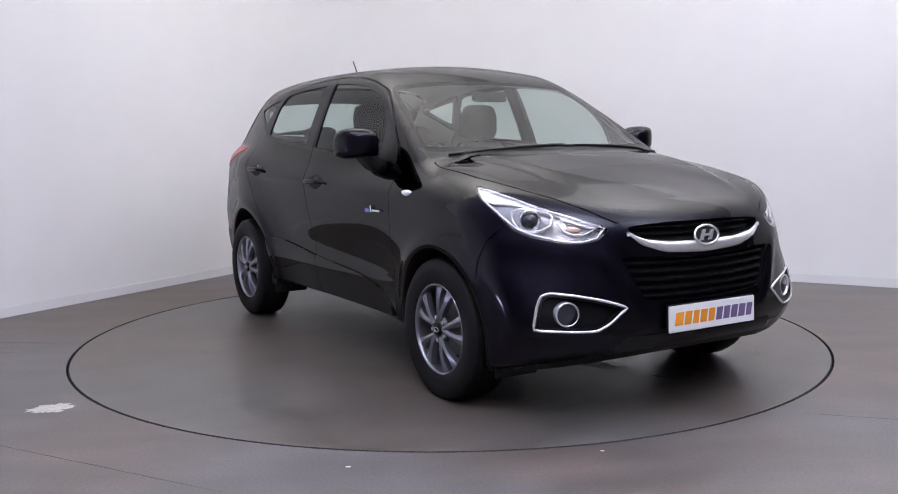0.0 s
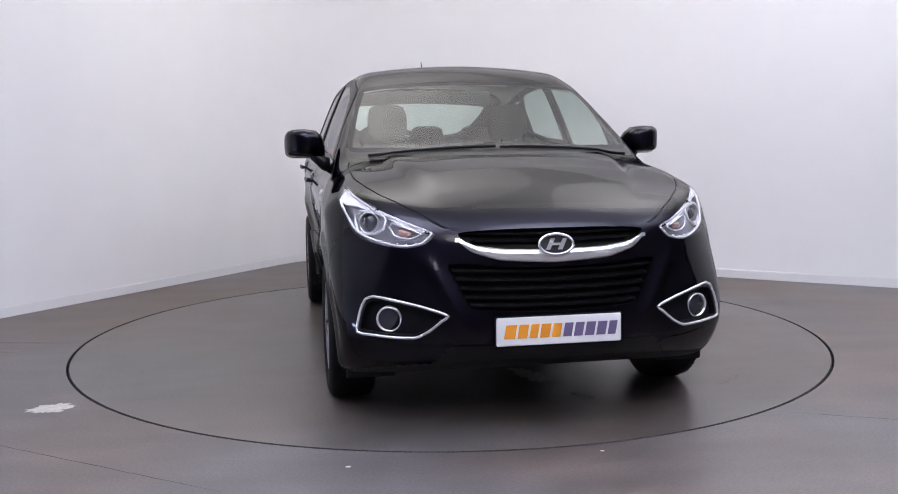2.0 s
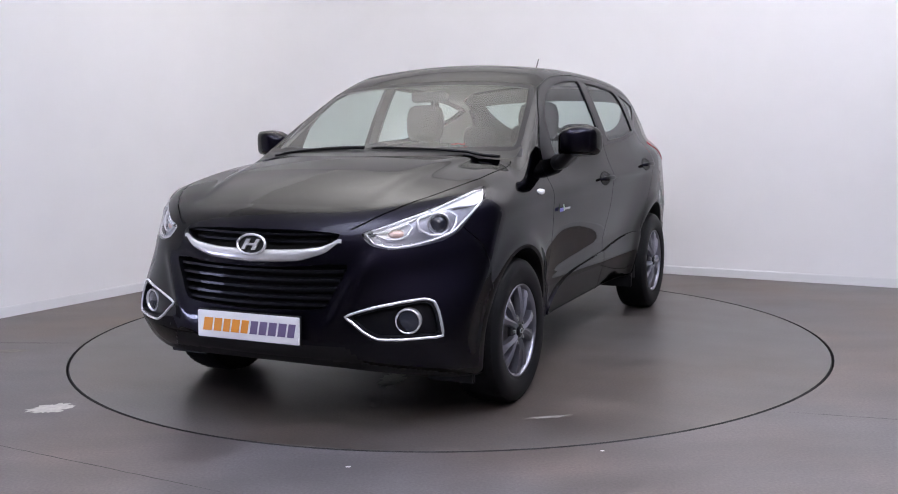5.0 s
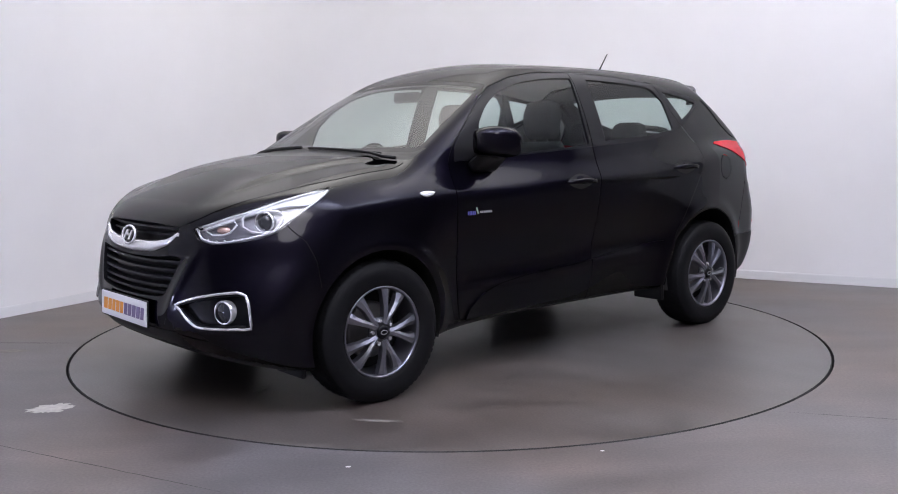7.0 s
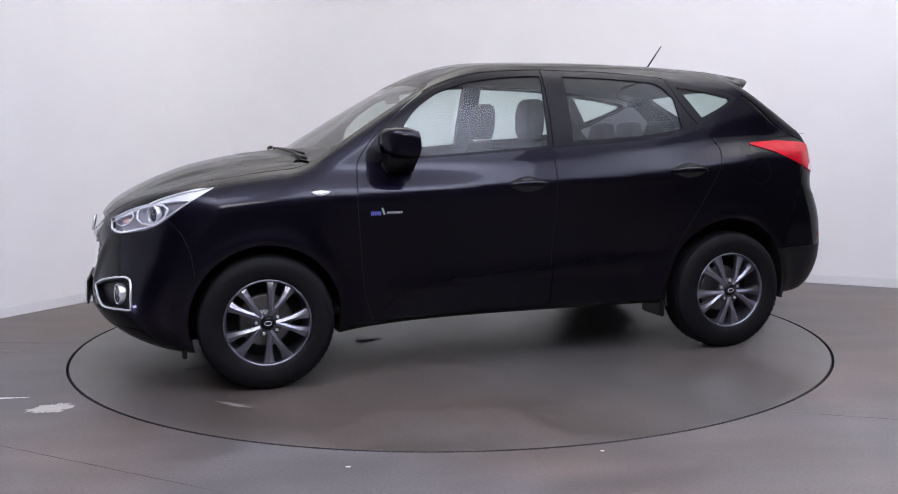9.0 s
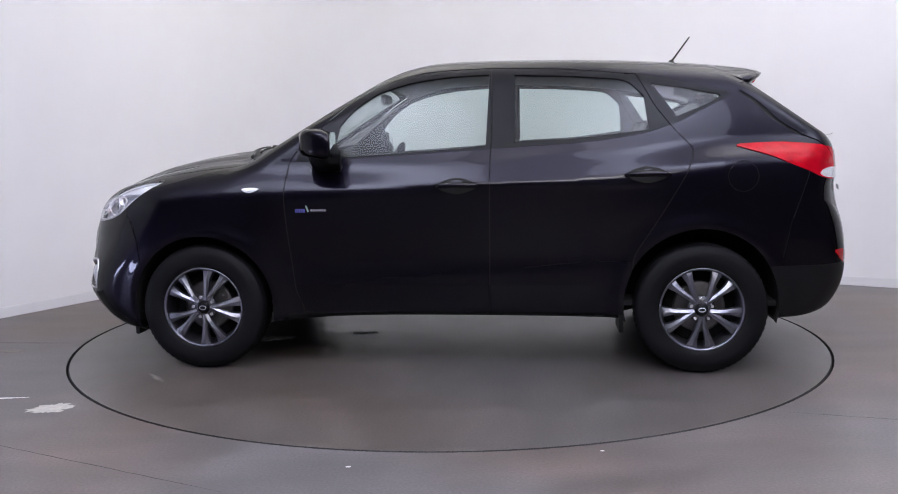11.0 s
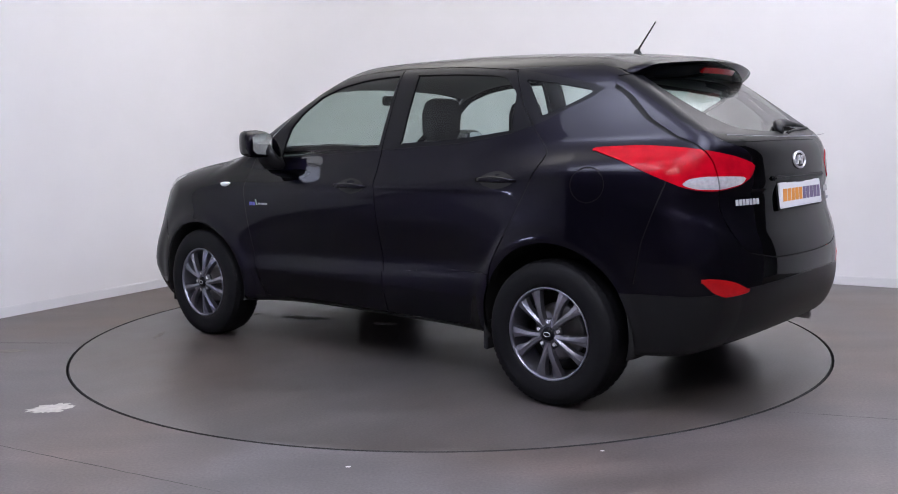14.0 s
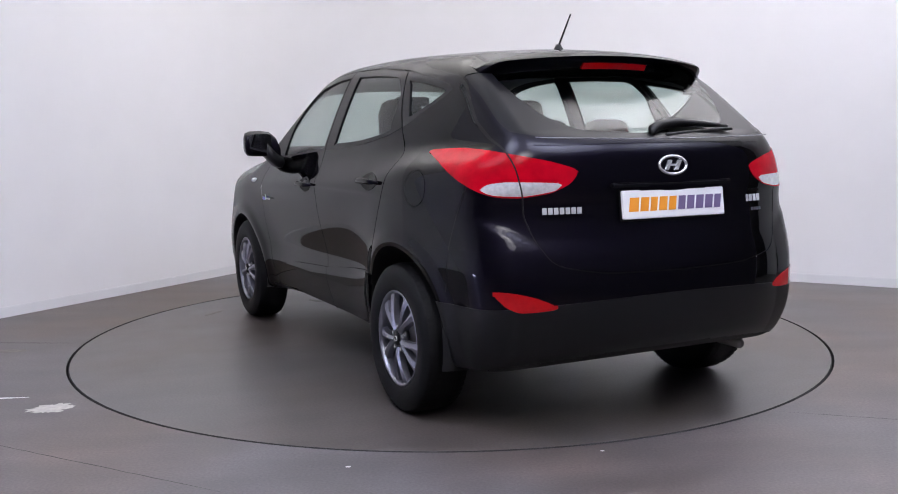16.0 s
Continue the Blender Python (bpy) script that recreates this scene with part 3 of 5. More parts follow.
mark("head_brow", (val["head_lamp"] < 0) & (val["brow"] < 0))
mark("under", (area_n[:, 2] < -0.75) & (M[:, 2] < 0.42))
mark("none", (val["arch_front"] < 0) | (val["arch_rear"] < 0))

skin.V = settle(body_field, skin.V, 2, np.abs(skin.V[:, 1]) < 1e-4)
SKIN_N = gradient(body_field, skin.V)
SKIN_N /= np.linalg.norm(SKIN_N, axis=1)[:, None]


def piece(names, offset=0.0, walls=0.0):
    """Verts, polygons and normals of some regions, moved along the normals; walls: a rim back down by that much."""
    ids = [i for i in range(len(region)) if region[i] in names]
    polys = [skin.polys[i] for i in ids]
    used = sorted({v for p in polys for v in p})
    at = {v: k for k, v in enumerate(used)}
    V = skin.V[used] + SKIN_N[used] * offset
    N = SKIN_N[used]
    polys = [tuple(at[v] for v in p) for p in polys]
    smooth = len(polys)
    if walls:
        edges = {}
        for p in polys:
            for a, b in zip(p, p[1:] + p[:1]):
                edges[(a, b)] = edges.get((a, b), 0) + 1
        rim = [(a, b) for a, b in edges if (b, a) not in edges and not (abs(V[a, 1]) < 2e-3 and abs(V[b, 1]) < 2e-3)]
        base = len(V)
        add_v, add_n = [], []
        for a, b in rim:
            k = base + len(add_v)
            n = np.cross(V[b] - V[a], N[a])
            n = n / (np.linalg.norm(n) + 1e-12)
            add_v += [V[a], V[b], V[b] - N[b] * walls, V[a] - N[a] * walls]
            add_n += [n] * 4
            polys.append((k + 1, k, k + 3, k + 2))
        if add_v:
            V = np.concatenate([V, add_v])
            N = np.concatenate([N, add_n])
    return V, polys, N


def mirrored(g):
    V, polys, N = g
    return V * [1, -1, 1], [tuple(reversed(p)) for p in polys], N * [1, -1, 1]


def both(g):
    """One mesh of a half and its mirror image, sewn along the middle."""
    V, polys, N = g
    mid = np.abs(V[:, 1]) < 1e-3
    V = V.copy()
    V[mid, 1] = 0
    idx = np.where(mid, np.arange(len(V)), len(V) + np.arange(len(V)))
    V2, _, N2 = mirrored(g)
    keep = np.nonzero(~mid)[0]
    remap = np.arange(len(V))
    remap[keep] = len(V) + np.arange(len(keep))
    polys2 = [tuple(remap[v] for v in reversed(p)) for p in polys]
    return np.concatenate([V, V2[keep]]), polys + polys2, np.concatenate([N, N2[keep]])


def emit(name, g, mat, parent, label=""):
    return mesh_part(name, g[0], g[1], mat, parent, label, g[2])


def emit_pair(name, g, mat, parents, label=""):
    return emit(name, g, mat, parents[0], label), emit(name, mirrored(g), mat, parents[1], label)


# ---- the car's materials ----
SATIN = material("satin_black", (0.005, 0.005, 0.007), 0.38, coat=0.12, spec=0.14)
CHROME_M = material("chrome", (0.93, 0.93, 0.95), 0.2, 0.68)
NAMEPLATE = material("bright_badge", (0.72, 0.72, 0.74), 0.25, 0.3)
ALLOY = material("alloy_grey", (0.26, 0.26, 0.30), 0.32, 0.9, noise_scale=40, spread=0.06)
ALLOY_DARK = material("alloy_dark", (0.09, 0.09, 0.10), 0.4, 0.8)
STEEL = material("brake_steel", (0.22, 0.21, 0.21), 0.45, 0.9, noise_scale=30, spread=0.2)
RED_LENS = material("red_lens", (0.44, 0.002, 0.012), 0.2, coat=0.25, noise_scale=16, spread=0.45, spec=0.05)
CLEAR_LENS = material("ribbed_clear_lens", (0.78, 0.78, 0.80), 0.15, 0.4, coat=1.0, noise_scale=60, spread=0.35)
RED_DARK = material("red_reflector", (0.42, 0.002, 0.005), 0.15, coat=0.4, noise_scale=30, spread=0.3)
SILVER = material("lamp_silver", (0.42, 0.42, 0.46), 0.28, 0.6, noise_scale=25, spread=0.2)
BROW = material("lamp_white", (0.93, 0.93, 0.95), 0.35, 0.0)
GUIDE = material("light_guide", (0.92, 0.92, 0.95), 0.2, 0.3, coat=1.0)
AMBER = material("amber_reflector", (0.72, 0.5, 0.42), 0.3, 0.4, noise_scale=40, spread=0.3)
LENS_DARK = material("projector_lens", (0.025, 0.028, 0.04), 0.03, 0.0, coat=1.0)
PLATE = material("plate_white", (0.86, 0.86, 0.88), 0.35, coat=0.4)
ORANGE = material("orange_print", (0.85, 0.33, 0.03), 0.4)
VIOLET = material("violet_print", (0.16, 0.12, 0.24), 0.4)
BLUE = material("blue_badge", (0.16, 0.16, 0.55), 0.3, 0.2)
GREEN = material("pale_green_badge", (0.45, 0.6, 0.5), 0.3, 0.2)
CLOTH = material("seat_cloth", (0.022, 0.022, 0.024), 0.9, noise_scale=45, spread=0.15)
LINING = material("dark_lining", (0.02, 0.02, 0.022), 0.8, noise_scale=30, spread=0.15)
HEADLINER = material("grey_headliner", (0.22, 0.22, 0.22), 0.9, noise_scale=120, spread=0.08)
LAMP_GLASS = pane_material("lamp_glass", (0.93, 0.93, 0.95), 0.01)
FRONT_GLASS = pane_material("windscreen_glass", (0.60, 0.68, 0.64))
SCREEN_GLASS = pane_material("screen_glass", (0.68, 0.76, 0.72))
MIRROR = material("mirror_glass", (0.75, 0.78, 0.82), 0.02, 1.0)

# ---- body panels ----
emit("roof", both(piece({"roof"})), PAINT, car, "glossy black roof with its pillars")
bonnet = emit("bonnet", both(piece({"bonnet"}, 0, 0.01)), PAINT, car, "glossy black bonnet with two raised creases")
tailgate = emit("tailgate", both(piece({"tailgate"}, 0, 0.01)), PAINT, car, "glossy black tailgate")
front_bumper = emit("front_bumper", both(piece({"front_bumper"})), PAINT, car, "glossy black front bumper")
rear_bumper = emit("rear_bumper", both(piece({"rear_bumper"})), PAINT, car, "glossy black rear bumper")
emit("lower_lip", both(piece({"front_skirt"})), TRIM, front_bumper, "matt black plastic lower lip")
emit_pair("lip_corner", piece({"corner_lip"}), PAINT, (front_bumper, front_bumper), "glossy black lower corner of the bumper")
emit("lower_lip", both(piece({"rear_skirt"}, 0.004, 0.012)), TRIM, rear_bumper, "matt black plastic lower lip")
emit("cowl", both(piece({"cowl"})), TRIM, car, "matt black plastic scuttle panel")
emit("underbody", both(piece({"under"})), BLACK, car, "black underbody")
emit("panel_gap", both(piece({"gap"}, -0.006)), BLACK, car, "dark gaps between the panels")


def islands(g):
    """The connected pieces of a panel, the largest first."""
    V, polys, N = g
    root = list(range(len(V)))

    def find(v):
        while root[v] != v:
            root[v] = root[root[v]]
            v = root[v]
        return v

    for p in polys:
        for v in p[1:]:
            root[find(v)] = find(p[0])
    groups = {}
    for p in polys:
        groups.setdefault(find(p[0]), []).append(p)
    out = []
    for ps in sorted(groups.values(), key=len, reverse=True):
        used = sorted({v for p in ps for v in p})
        at = {v: k for k, v in enumerate(used)}
        out.append((V[used], [tuple(at[v] for v in p) for p in ps], N[used]))
    return out


wing_parts, quarter_parts = islands(piece({"wing"})), islands(piece({"quarter"}))
wings = emit_pair("front_wing", wing_parts[0], PAINT, (car, car))
quarters = emit_pair("rear_quarter", quarter_parts[0], PAINT, (car, car))
for g in wing_parts[1:]:
    if len(g[1]) > 3:
        emit_pair("wing_edge", g, PAINT, wings)
for g in quarter_parts[1:]:
    if len(g[1]) > 3:
        emit_pair("quarter_edge", g, PAINT, quarters)
emit_pair("fuel_flap", piece({"fuel_flap"}, 0, 0.006), PAINT, quarters)
emit_pair("sill", piece({"sill"}), SATIN, (car, car))
front_doors = emit_pair("front_door", piece({"front_door"}, 0, 0.012), PAINT, (car, car), "glossy black front door")
rear_doors = emit_pair("rear_door", piece({"rear_door"}, 0, 0.012), PAINT, (car, car), "glossy black rear door")
emit_pair("door_moulding", piece({"front_sill"}, 0.011, 0.016), PAINT, front_doors, "raised glossy black lower moulding")
emit_pair("door_moulding", piece({"rear_sill"}, 0.011, 0.016), PAINT, rear_doors, "raised glossy black lower moulding")
emit_pair("window_frame", piece({"front_frame"}, 0.002, 0.012), SATIN, front_doors, "satin black window frame")
emit_pair("window_frame", piece({"rear_frame"}, 0.002, 0.012), SATIN, rear_doors, "satin black window frame")
emit_pair("window_frame", piece({"quarter_frame"}, 0.0, 0.012), SATIN, quarters, "satin black window frame")
panes = []
panes += emit_pair("window_pane", piece({"front_pane"}, -0.006), GLASS, front_doors, "clear door glass")
panes += emit_pair("window_pane", piece({"rear_pane"}, -0.006), GLASS, rear_doors, "clear door glass")
panes += emit_pair("quarter_window", piece({"quarter_pane"}, -0.006), GLASS, quarters, "small three-cornered quarter glass")
windscreen = emit("windscreen", both(piece({"screen"}, -0.001)), FRONT_GLASS, car, "raked clear windscreen")
emit("black_border", both(piece({"screen_rim"}, -0.001)), SATIN, windscreen, "black printed border")
rear_window = emit("rear_window", both(piece({"backlight"}, -0.003)), SCREEN_GLASS, tailgate, "heated rear window")
emit("black_border", both(piece({"back_rim"}, -0.003)), SATIN, tailgate, "black printed border of the rear window")
panes += [windscreen, rear_window]
for p in panes:
    p.visible_shadow = False

# inner lining of the cabin
lin = piece({"roof"}, -0.03)
emit("headliner", both((lin[0], [tuple(reversed(p)) for p in lin[1]], -lin[2])), HEADLINER, car, "pale grey headliner")
lin = piece({"front_door", "rear_door", "quarter", "tailgate", "wing"}, -0.05)
keep = [p for p in lin[1] if lin[0][list(p), 2].min() > 0.45 and lin[0][list(p), 0].max() < 0.95]
emit("cabin_lining", both((lin[0], [tuple(reversed(p)) for p in keep], -lin[2])), LINING, car, "dark cabin lining")

# ---- front: grilles, lamps, plate ----
front_grille = emit("grille_backing", both(piece({"lower_grille"}, -0.07)), BLACK, front_bumper, "black honeycomb backing")
emit("grille_surround", both(piece({"upper_grille"}, -0.05)), BLACK, front_bumper, "black upper grille")
V, polys, N = piece({"lower_grille", "upper_grille"}, 0, 0.075)
V0, p0, _ = piece({"lower_grille", "upper_grille"}, 0, 0)
emit("grille_edge", both((V, polys[len(p0):], N)), SATIN, front_bumper, "gloss black grille edge")
V, polys, N = piece({"chrome"}, 0.002, 0.006)
swell = np.sqrt(np.clip(-fields["chrome"](V) / 0.015, 0, 1)) * 0.014 * np.clip((0.405 - V[:, 1]) / 0.10, 0, 1)
V = V + N * swell[:, None]
V, polys, _ = both((V, polys, N))
mesh_part("chrome_bar", V, polys, CHROME_M, front_bumper, "wide chrome bar like a smile")


def nose_x(y, z):
    return float(curve(np.array([z]), NOSE)[0]) - 0.12 * y ** 2 - 0.32 * abs(y) ** 4


def swept(path, section, closed_ends=True):
    """Verts and quads of a section (list of (across, up)) carried along a path of (point, across, up)."""
    V, Qs = [], []
    m = len(section)
    for p, ac, up in path:
        for s, u in section:
            V.append(tuple(Vector(p) + Vector(ac) * s + Vector(up) * u))
    for i in range(len(path) - 1):
        for j in range(m):
            k = (j + 1) % m
            Qs.append((i * m + j, i * m + k, (i + 1) * m + k, (i + 1) * m + j))
    if closed_ends:
        Qs += [tuple(reversed(range(m))), tuple((len(path) - 1) * m + j for j in range(m))]
    return V, Qs


def grille_slat(z, half, back=0.018, deep=0.03, thick=0.011, mat=SATIN):
    path = [((nose_x(y, z) - back, y, z + 0.012 * (y / 0.45) ** 2), (-1, 0, 0.15), (0, 0, 1)) for y in np.linspace(-half, half, 25)]
    V, Qs = swept(path, [(0, -thick / 2), (0, thick / 2), (deep, thick / 2), (deep, -thick / 2)])
    ob = mesh_part("grille_slat", V, Qs, mat, front_bumper)
    ob.data.shade_flat()


for z, half in ((.684, .425), (.648, .41), (.612, .395), (.576, .378), (.545, .355)):
    grille_slat(z, half)
for z, half in ((.835, .38), (.805, .34)):
    grille_slat(z, half, 0.03, 0.02, 0.009)


def tube(path, r, n=8, closed=False):
    """Round tube along points."""
    P3 = [Vector(p) for p in path]
    V, Qs = [], []
    m = len(P3)
    for i, p in enumerate(P3):
        d = (P3[(i + 1) % m] - P3[i - 1]) if closed else (P3[min(i + 1, m - 1)] - P3[max(i - 1, 0)])
        d.normalize()
        a = d.orthogonal().normalized() if i == 0 else (side - d * side.dot(d)).normalized()
        side = a
        b = d.cross(a)
        rr = r[i] if isinstance(r, (list, tuple)) else r
        for k in range(n):
            t = 2 * math.pi * k / n
            V.append(tuple(p + (a * math.cos(t) + b * math.sin(t)) * rr))
    for i in range(m if closed else m - 1):
        j = (i + 1) % m
        for k in range(n):
            l = (k + 1) % n
            Qs.append((i * n + k, i * n + l, j * n + l, j * n + k))
    if not closed:
        Qs += [tuple(reversed(range(n))), tuple((m - 1) * n + k for k in range(n))]
    return V, Qs


def placed(V, m):
    return [tuple(m @ Vector(v)) for v in V]


def emblem(parent, m, rx, rz):
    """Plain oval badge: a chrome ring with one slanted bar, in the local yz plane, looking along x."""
    ring = [(0.0, rx * math.cos(a), rz * math.sin(a)) for a in np.arange(40) * math.pi / 20]
    V, Qs = tube(ring, 0.006, 8, True)
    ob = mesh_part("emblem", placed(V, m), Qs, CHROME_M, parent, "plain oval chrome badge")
    V = [(-.004, 0, 0)] + [(-.004, rx * math.cos(a), rz * math.sin(a)) for a in np.arange(40) * math.pi / 20]
    mesh_part("badge_plate", placed(V, m), [(0, i + 1, (i + 1) % 40 + 1) for i in range(40)], BLACK, ob)
    for dy, sl in ((-.36, .0), (.36, .0), (0.0, 1.0)):
        h = 0.55 * rz if not sl else 0.12 * rz
        w = 0.13 * rx if not sl else 0.36 * rx
        lean = 0.30 * rx
        q = [(y * 1.0 + dy * rx + lean * z / rz * 1.0, z) for y, z in ((-w, -h), (w, -h), (w, h), (-w, h))]
        V = [(x, y, z) for x in (-.003, .005) for y, z in q]
        mesh_part("badge_bar", placed(V, m), [(0, 1, 2, 3), (7, 6, 5, 4), (0, 4, 5, 1), (1, 5, 6, 2), (2, 6, 7, 3), (3, 7, 4, 0)], CHROME_M, ob).data.shade_flat()


emblem(front_bumper, pose(2.068, 0, .795, 0, -12, 0), .072, .042)


def number_plate(parent, m, label):
    """White plate with a bar of orange blocks and one of violet blocks; looks along local x, wide along y."""
    bm = bmesh.new()
    box(bm, -.006, .004, -.264, .264, -.058, .058, .003)
    ob = part("number_plate", bm, PLATE, parent, label)
    ob.matrix_basis = m
    bm = bmesh.new()
    box(bm, -.012, -.004, -.272, .272, -.066, .066, .004)
    part("plate_holder", bm, TRIM, ob)
    # plain blocks in place of a trade name
    y = -.232
    for i in range(10):
        w = (.052, .046, .040, .046, .042, .042, .043, .045, .045, .04)[i]
        bm = bmesh.new()
        verts = box(bm, .004, .0055, y + .003, y + w - .003, -.028, .028)
        for v in verts:
            v.co.y += v.co.z * 0.18
        part("printed_bar", bm, ORANGE if i < 5 else VIOLET, ob)
        y += w + (.004 if i != 4 else .006)
    return ob


number_plate(front_bumper, pose(2.113, 0, .448, 0, -2, 0), "white plate with orange and violet print")


def half_pair(name, V, polys, mat, parents, label=""):
    V = np.array(V, float)
    a = mesh_part(name, V, polys, mat, parents[0], label)
    b = mesh_part(name, V * [1, -1, 1], [tuple(reversed(p)) for p in polys], mat, parents[1], label)
    return a, b


def surface_point(view, q, guess, offset=0.0):
    """The point of the body whose view is q, near a guess."""
    p = np.array([guess], float)
    for _ in range(60):
        v = view(p)[0]
        d = np.array(q) - v
        if view is lamp_view:
            p[0] += np.array([0.714 * d[0], -0.714 * d[0], d[1]]) * 0.7
        elif view is face_view:
            p[0] += np.array([0, d[0], d[1]])
        else:
            p[0] += np.array([d[0], 0, d[1]])
        p = settle(body_field, p, 1)
    n = gradient(body_field, p)[0]
    n /= np.linalg.norm(n)
    return p[0] + n * offset, n


# head lamps: bucket, brow, light guides, projector, indicator, lens
lens = emit_pair("headlamp", piece({"head_lamp", "head_brow"}, 0.001), LAMP_GLASS, (car, car), "long swept headlamp with a clear lens")
for o in lens:
    o.visible_shadow = False
emit_pair("lamp_bucket", piece({"head_lamp"}, -0.035), SILVER, lens, "grey inner bowl")
emit_pair("lamp_brow", piece({"head_brow"}, -0.014, 0.03), BROW, lens, "bright silver brow")
V, polys, N = piece({"head_lamp", "head_brow"}, 0, 0.04)
V0, p0, _ = piece({"head_lamp", "head_brow"}, 0, 0)
emit_pair("lamp_rim", (V, polys[len(p0):], N), SATIN, lens)
for loop, r, guess in ((LOOP_1, .0065, (1.76, .73, .88)), (LOOP_2, .005, (1.88, .60, .85))):
    pts = [surface_point(lamp_view, q, guess, -0.012)[0] for q in loop[::2]]
    V, Qs = tube(pts, r, 6, True)
    half_pair("light_guide", V, Qs, GUIDE, lens, "white light guide")
mid = HEAD.mean(0)
pts = [surface_point(lamp_view, mid + (q2 - mid) * (1 - .014 / max(.03, np.linalg.norm(q2 - mid))), (1.76, .70, .88), -0.008)[0] for q2 in HEAD[::2]]
V, Qs = tube(pts, .006, 6, True)
half_pair("bright_edge", V, Qs, GUIDE, lens, "bright inner edge")
c, n = surface_point(lamp_view, (.716, .882), (1.76, .73, .88), -0.02)
turn = Vector((0.86, 0.50, 0.08)).to_track_quat("Y", "Z").to_matrix().to_4x4()
mt = Matrix.Translation(c) @ turn
V, Qs = lathe([(.046, -.02), (.048, .004), (.043, .008), (.040, .0), (.037, -.01)], 32)
half_pair("projector_ring", placed(V, mt), Qs, CHROME_M, lens, "chrome projector ring")
V, Qs = lathe([(.0002, .012), (.015, .010), (.028, .003), (.037, -.008)], 32)
half_pair("projector", placed(V, mt), Qs, LENS_DARK, lens, "round projector lens")
c, n = surface_point(lamp_view, (.905, .850), (1.88, .60, .85), -0.022)
turn = Vector(n).to_track_quat("Y", "Z").to_matrix().to_4x4()
V, Qs = lathe([(.0002, .004), (.012, .003), (.018, -.002), (.022, -.006)], 20)
half_pair("indicator", placed([(x * 1.5, y, z * .8) for x, y, z in V], Matrix.Translation(c) @ turn), Qs, AMBER, lens, "amber indicator")
for k in range(8):
    u = .968 - k * .04
    z = float(np.interp(u, [.66, .72, .845, .94, .99], [.834, .822, .802, .797, .808]))
    c, n = surface_point(lamp_view, (u, z), (1.86, .66, .81), -0.008)
    V, Qs = lathe([(.0002, .003), (.004, .002), (.0055, -.003)], 10)
    half_pair("running_light", placed(V, Matrix.Translation(c) @ Vector(n).to_track_quat("Y", "Z").to_matrix().to_4x4()), Qs, GUIDE, lens)

# fog lamps
fog = emit_pair("fog_lamp", piece({"fog"}, -0.028), SATIN, (front_bumper, front_bumper), "fog lamp in a black recess with a chrome frame")
emit_pair("fog_edge", piece({"fog_rim"}, 0.0, 0.03), SATIN, fog)
pts = [surface_point(face_view, q2, (1.95, .65, .5), 0.001)[0] for q2 in FOG]
V, Qs = tube(pts, .0065, 8, True)
half_pair("chrome_frame", V, Qs, CHROME_M, fog, "thin chrome frame")
c, n = surface_point(face_view, (.690, .495), (1.94, .69, .495), -0.026)
mt = Matrix.Translation(c) @ Vector((.95, .28, 0)).to_track_quat("Y", "Z").to_matrix().to_4x4()
V, Qs = lathe([(.055, -.03), (.054, .008), (.051, .012), (.0465, .011), (.045, .0)], 36)
half_pair("lamp_ring", placed(V, mt), Qs, CHROME_M, fog, "chrome ring")
V, Qs = lathe([(.0002, .009), (.03, .007), (.045, .003)], 32)
half_pair("lamp_lens", placed(V, mt), Qs, LENS_DARK, fog, "dark round lens")

# ---- tail: lamps, reflectors, spoiler, plate, wiper ----
tails = emit_pair("tail_lamp", piece({"tail_lamp"}, 0.004, 0.012), RED_LENS, (car, car), "large red tail lamp")
emit_pair("reversing_lamp", piece({"tail_clear"}, 0.004, 0.012), CLEAR_LENS, tails, "clear ribbed lens")
emit_pair("reflector", piece({"reflector"}, 0.003, 0.01), RED_DARK, (rear_bumper, rear_bumper), "dark red reflector")


def roof_z(x, y):
    return float(curve(np.array([x]), ROOF)[0]) - 0.13 * y * y


def top_z(x, y):
    """Height of the body seen from above."""
    z = np.array([1.75])
    for _ in range(40):
        z = z - np.clip(body_field(np.array([x]), np.array([y]), z), -.05, .05)
    return float(z[0])


def roof_line(x, y):
    return float(curve(np.array([x]), ROOF)[0]) - .13 * y * y - .012 * (abs(y) / .6) ** 4


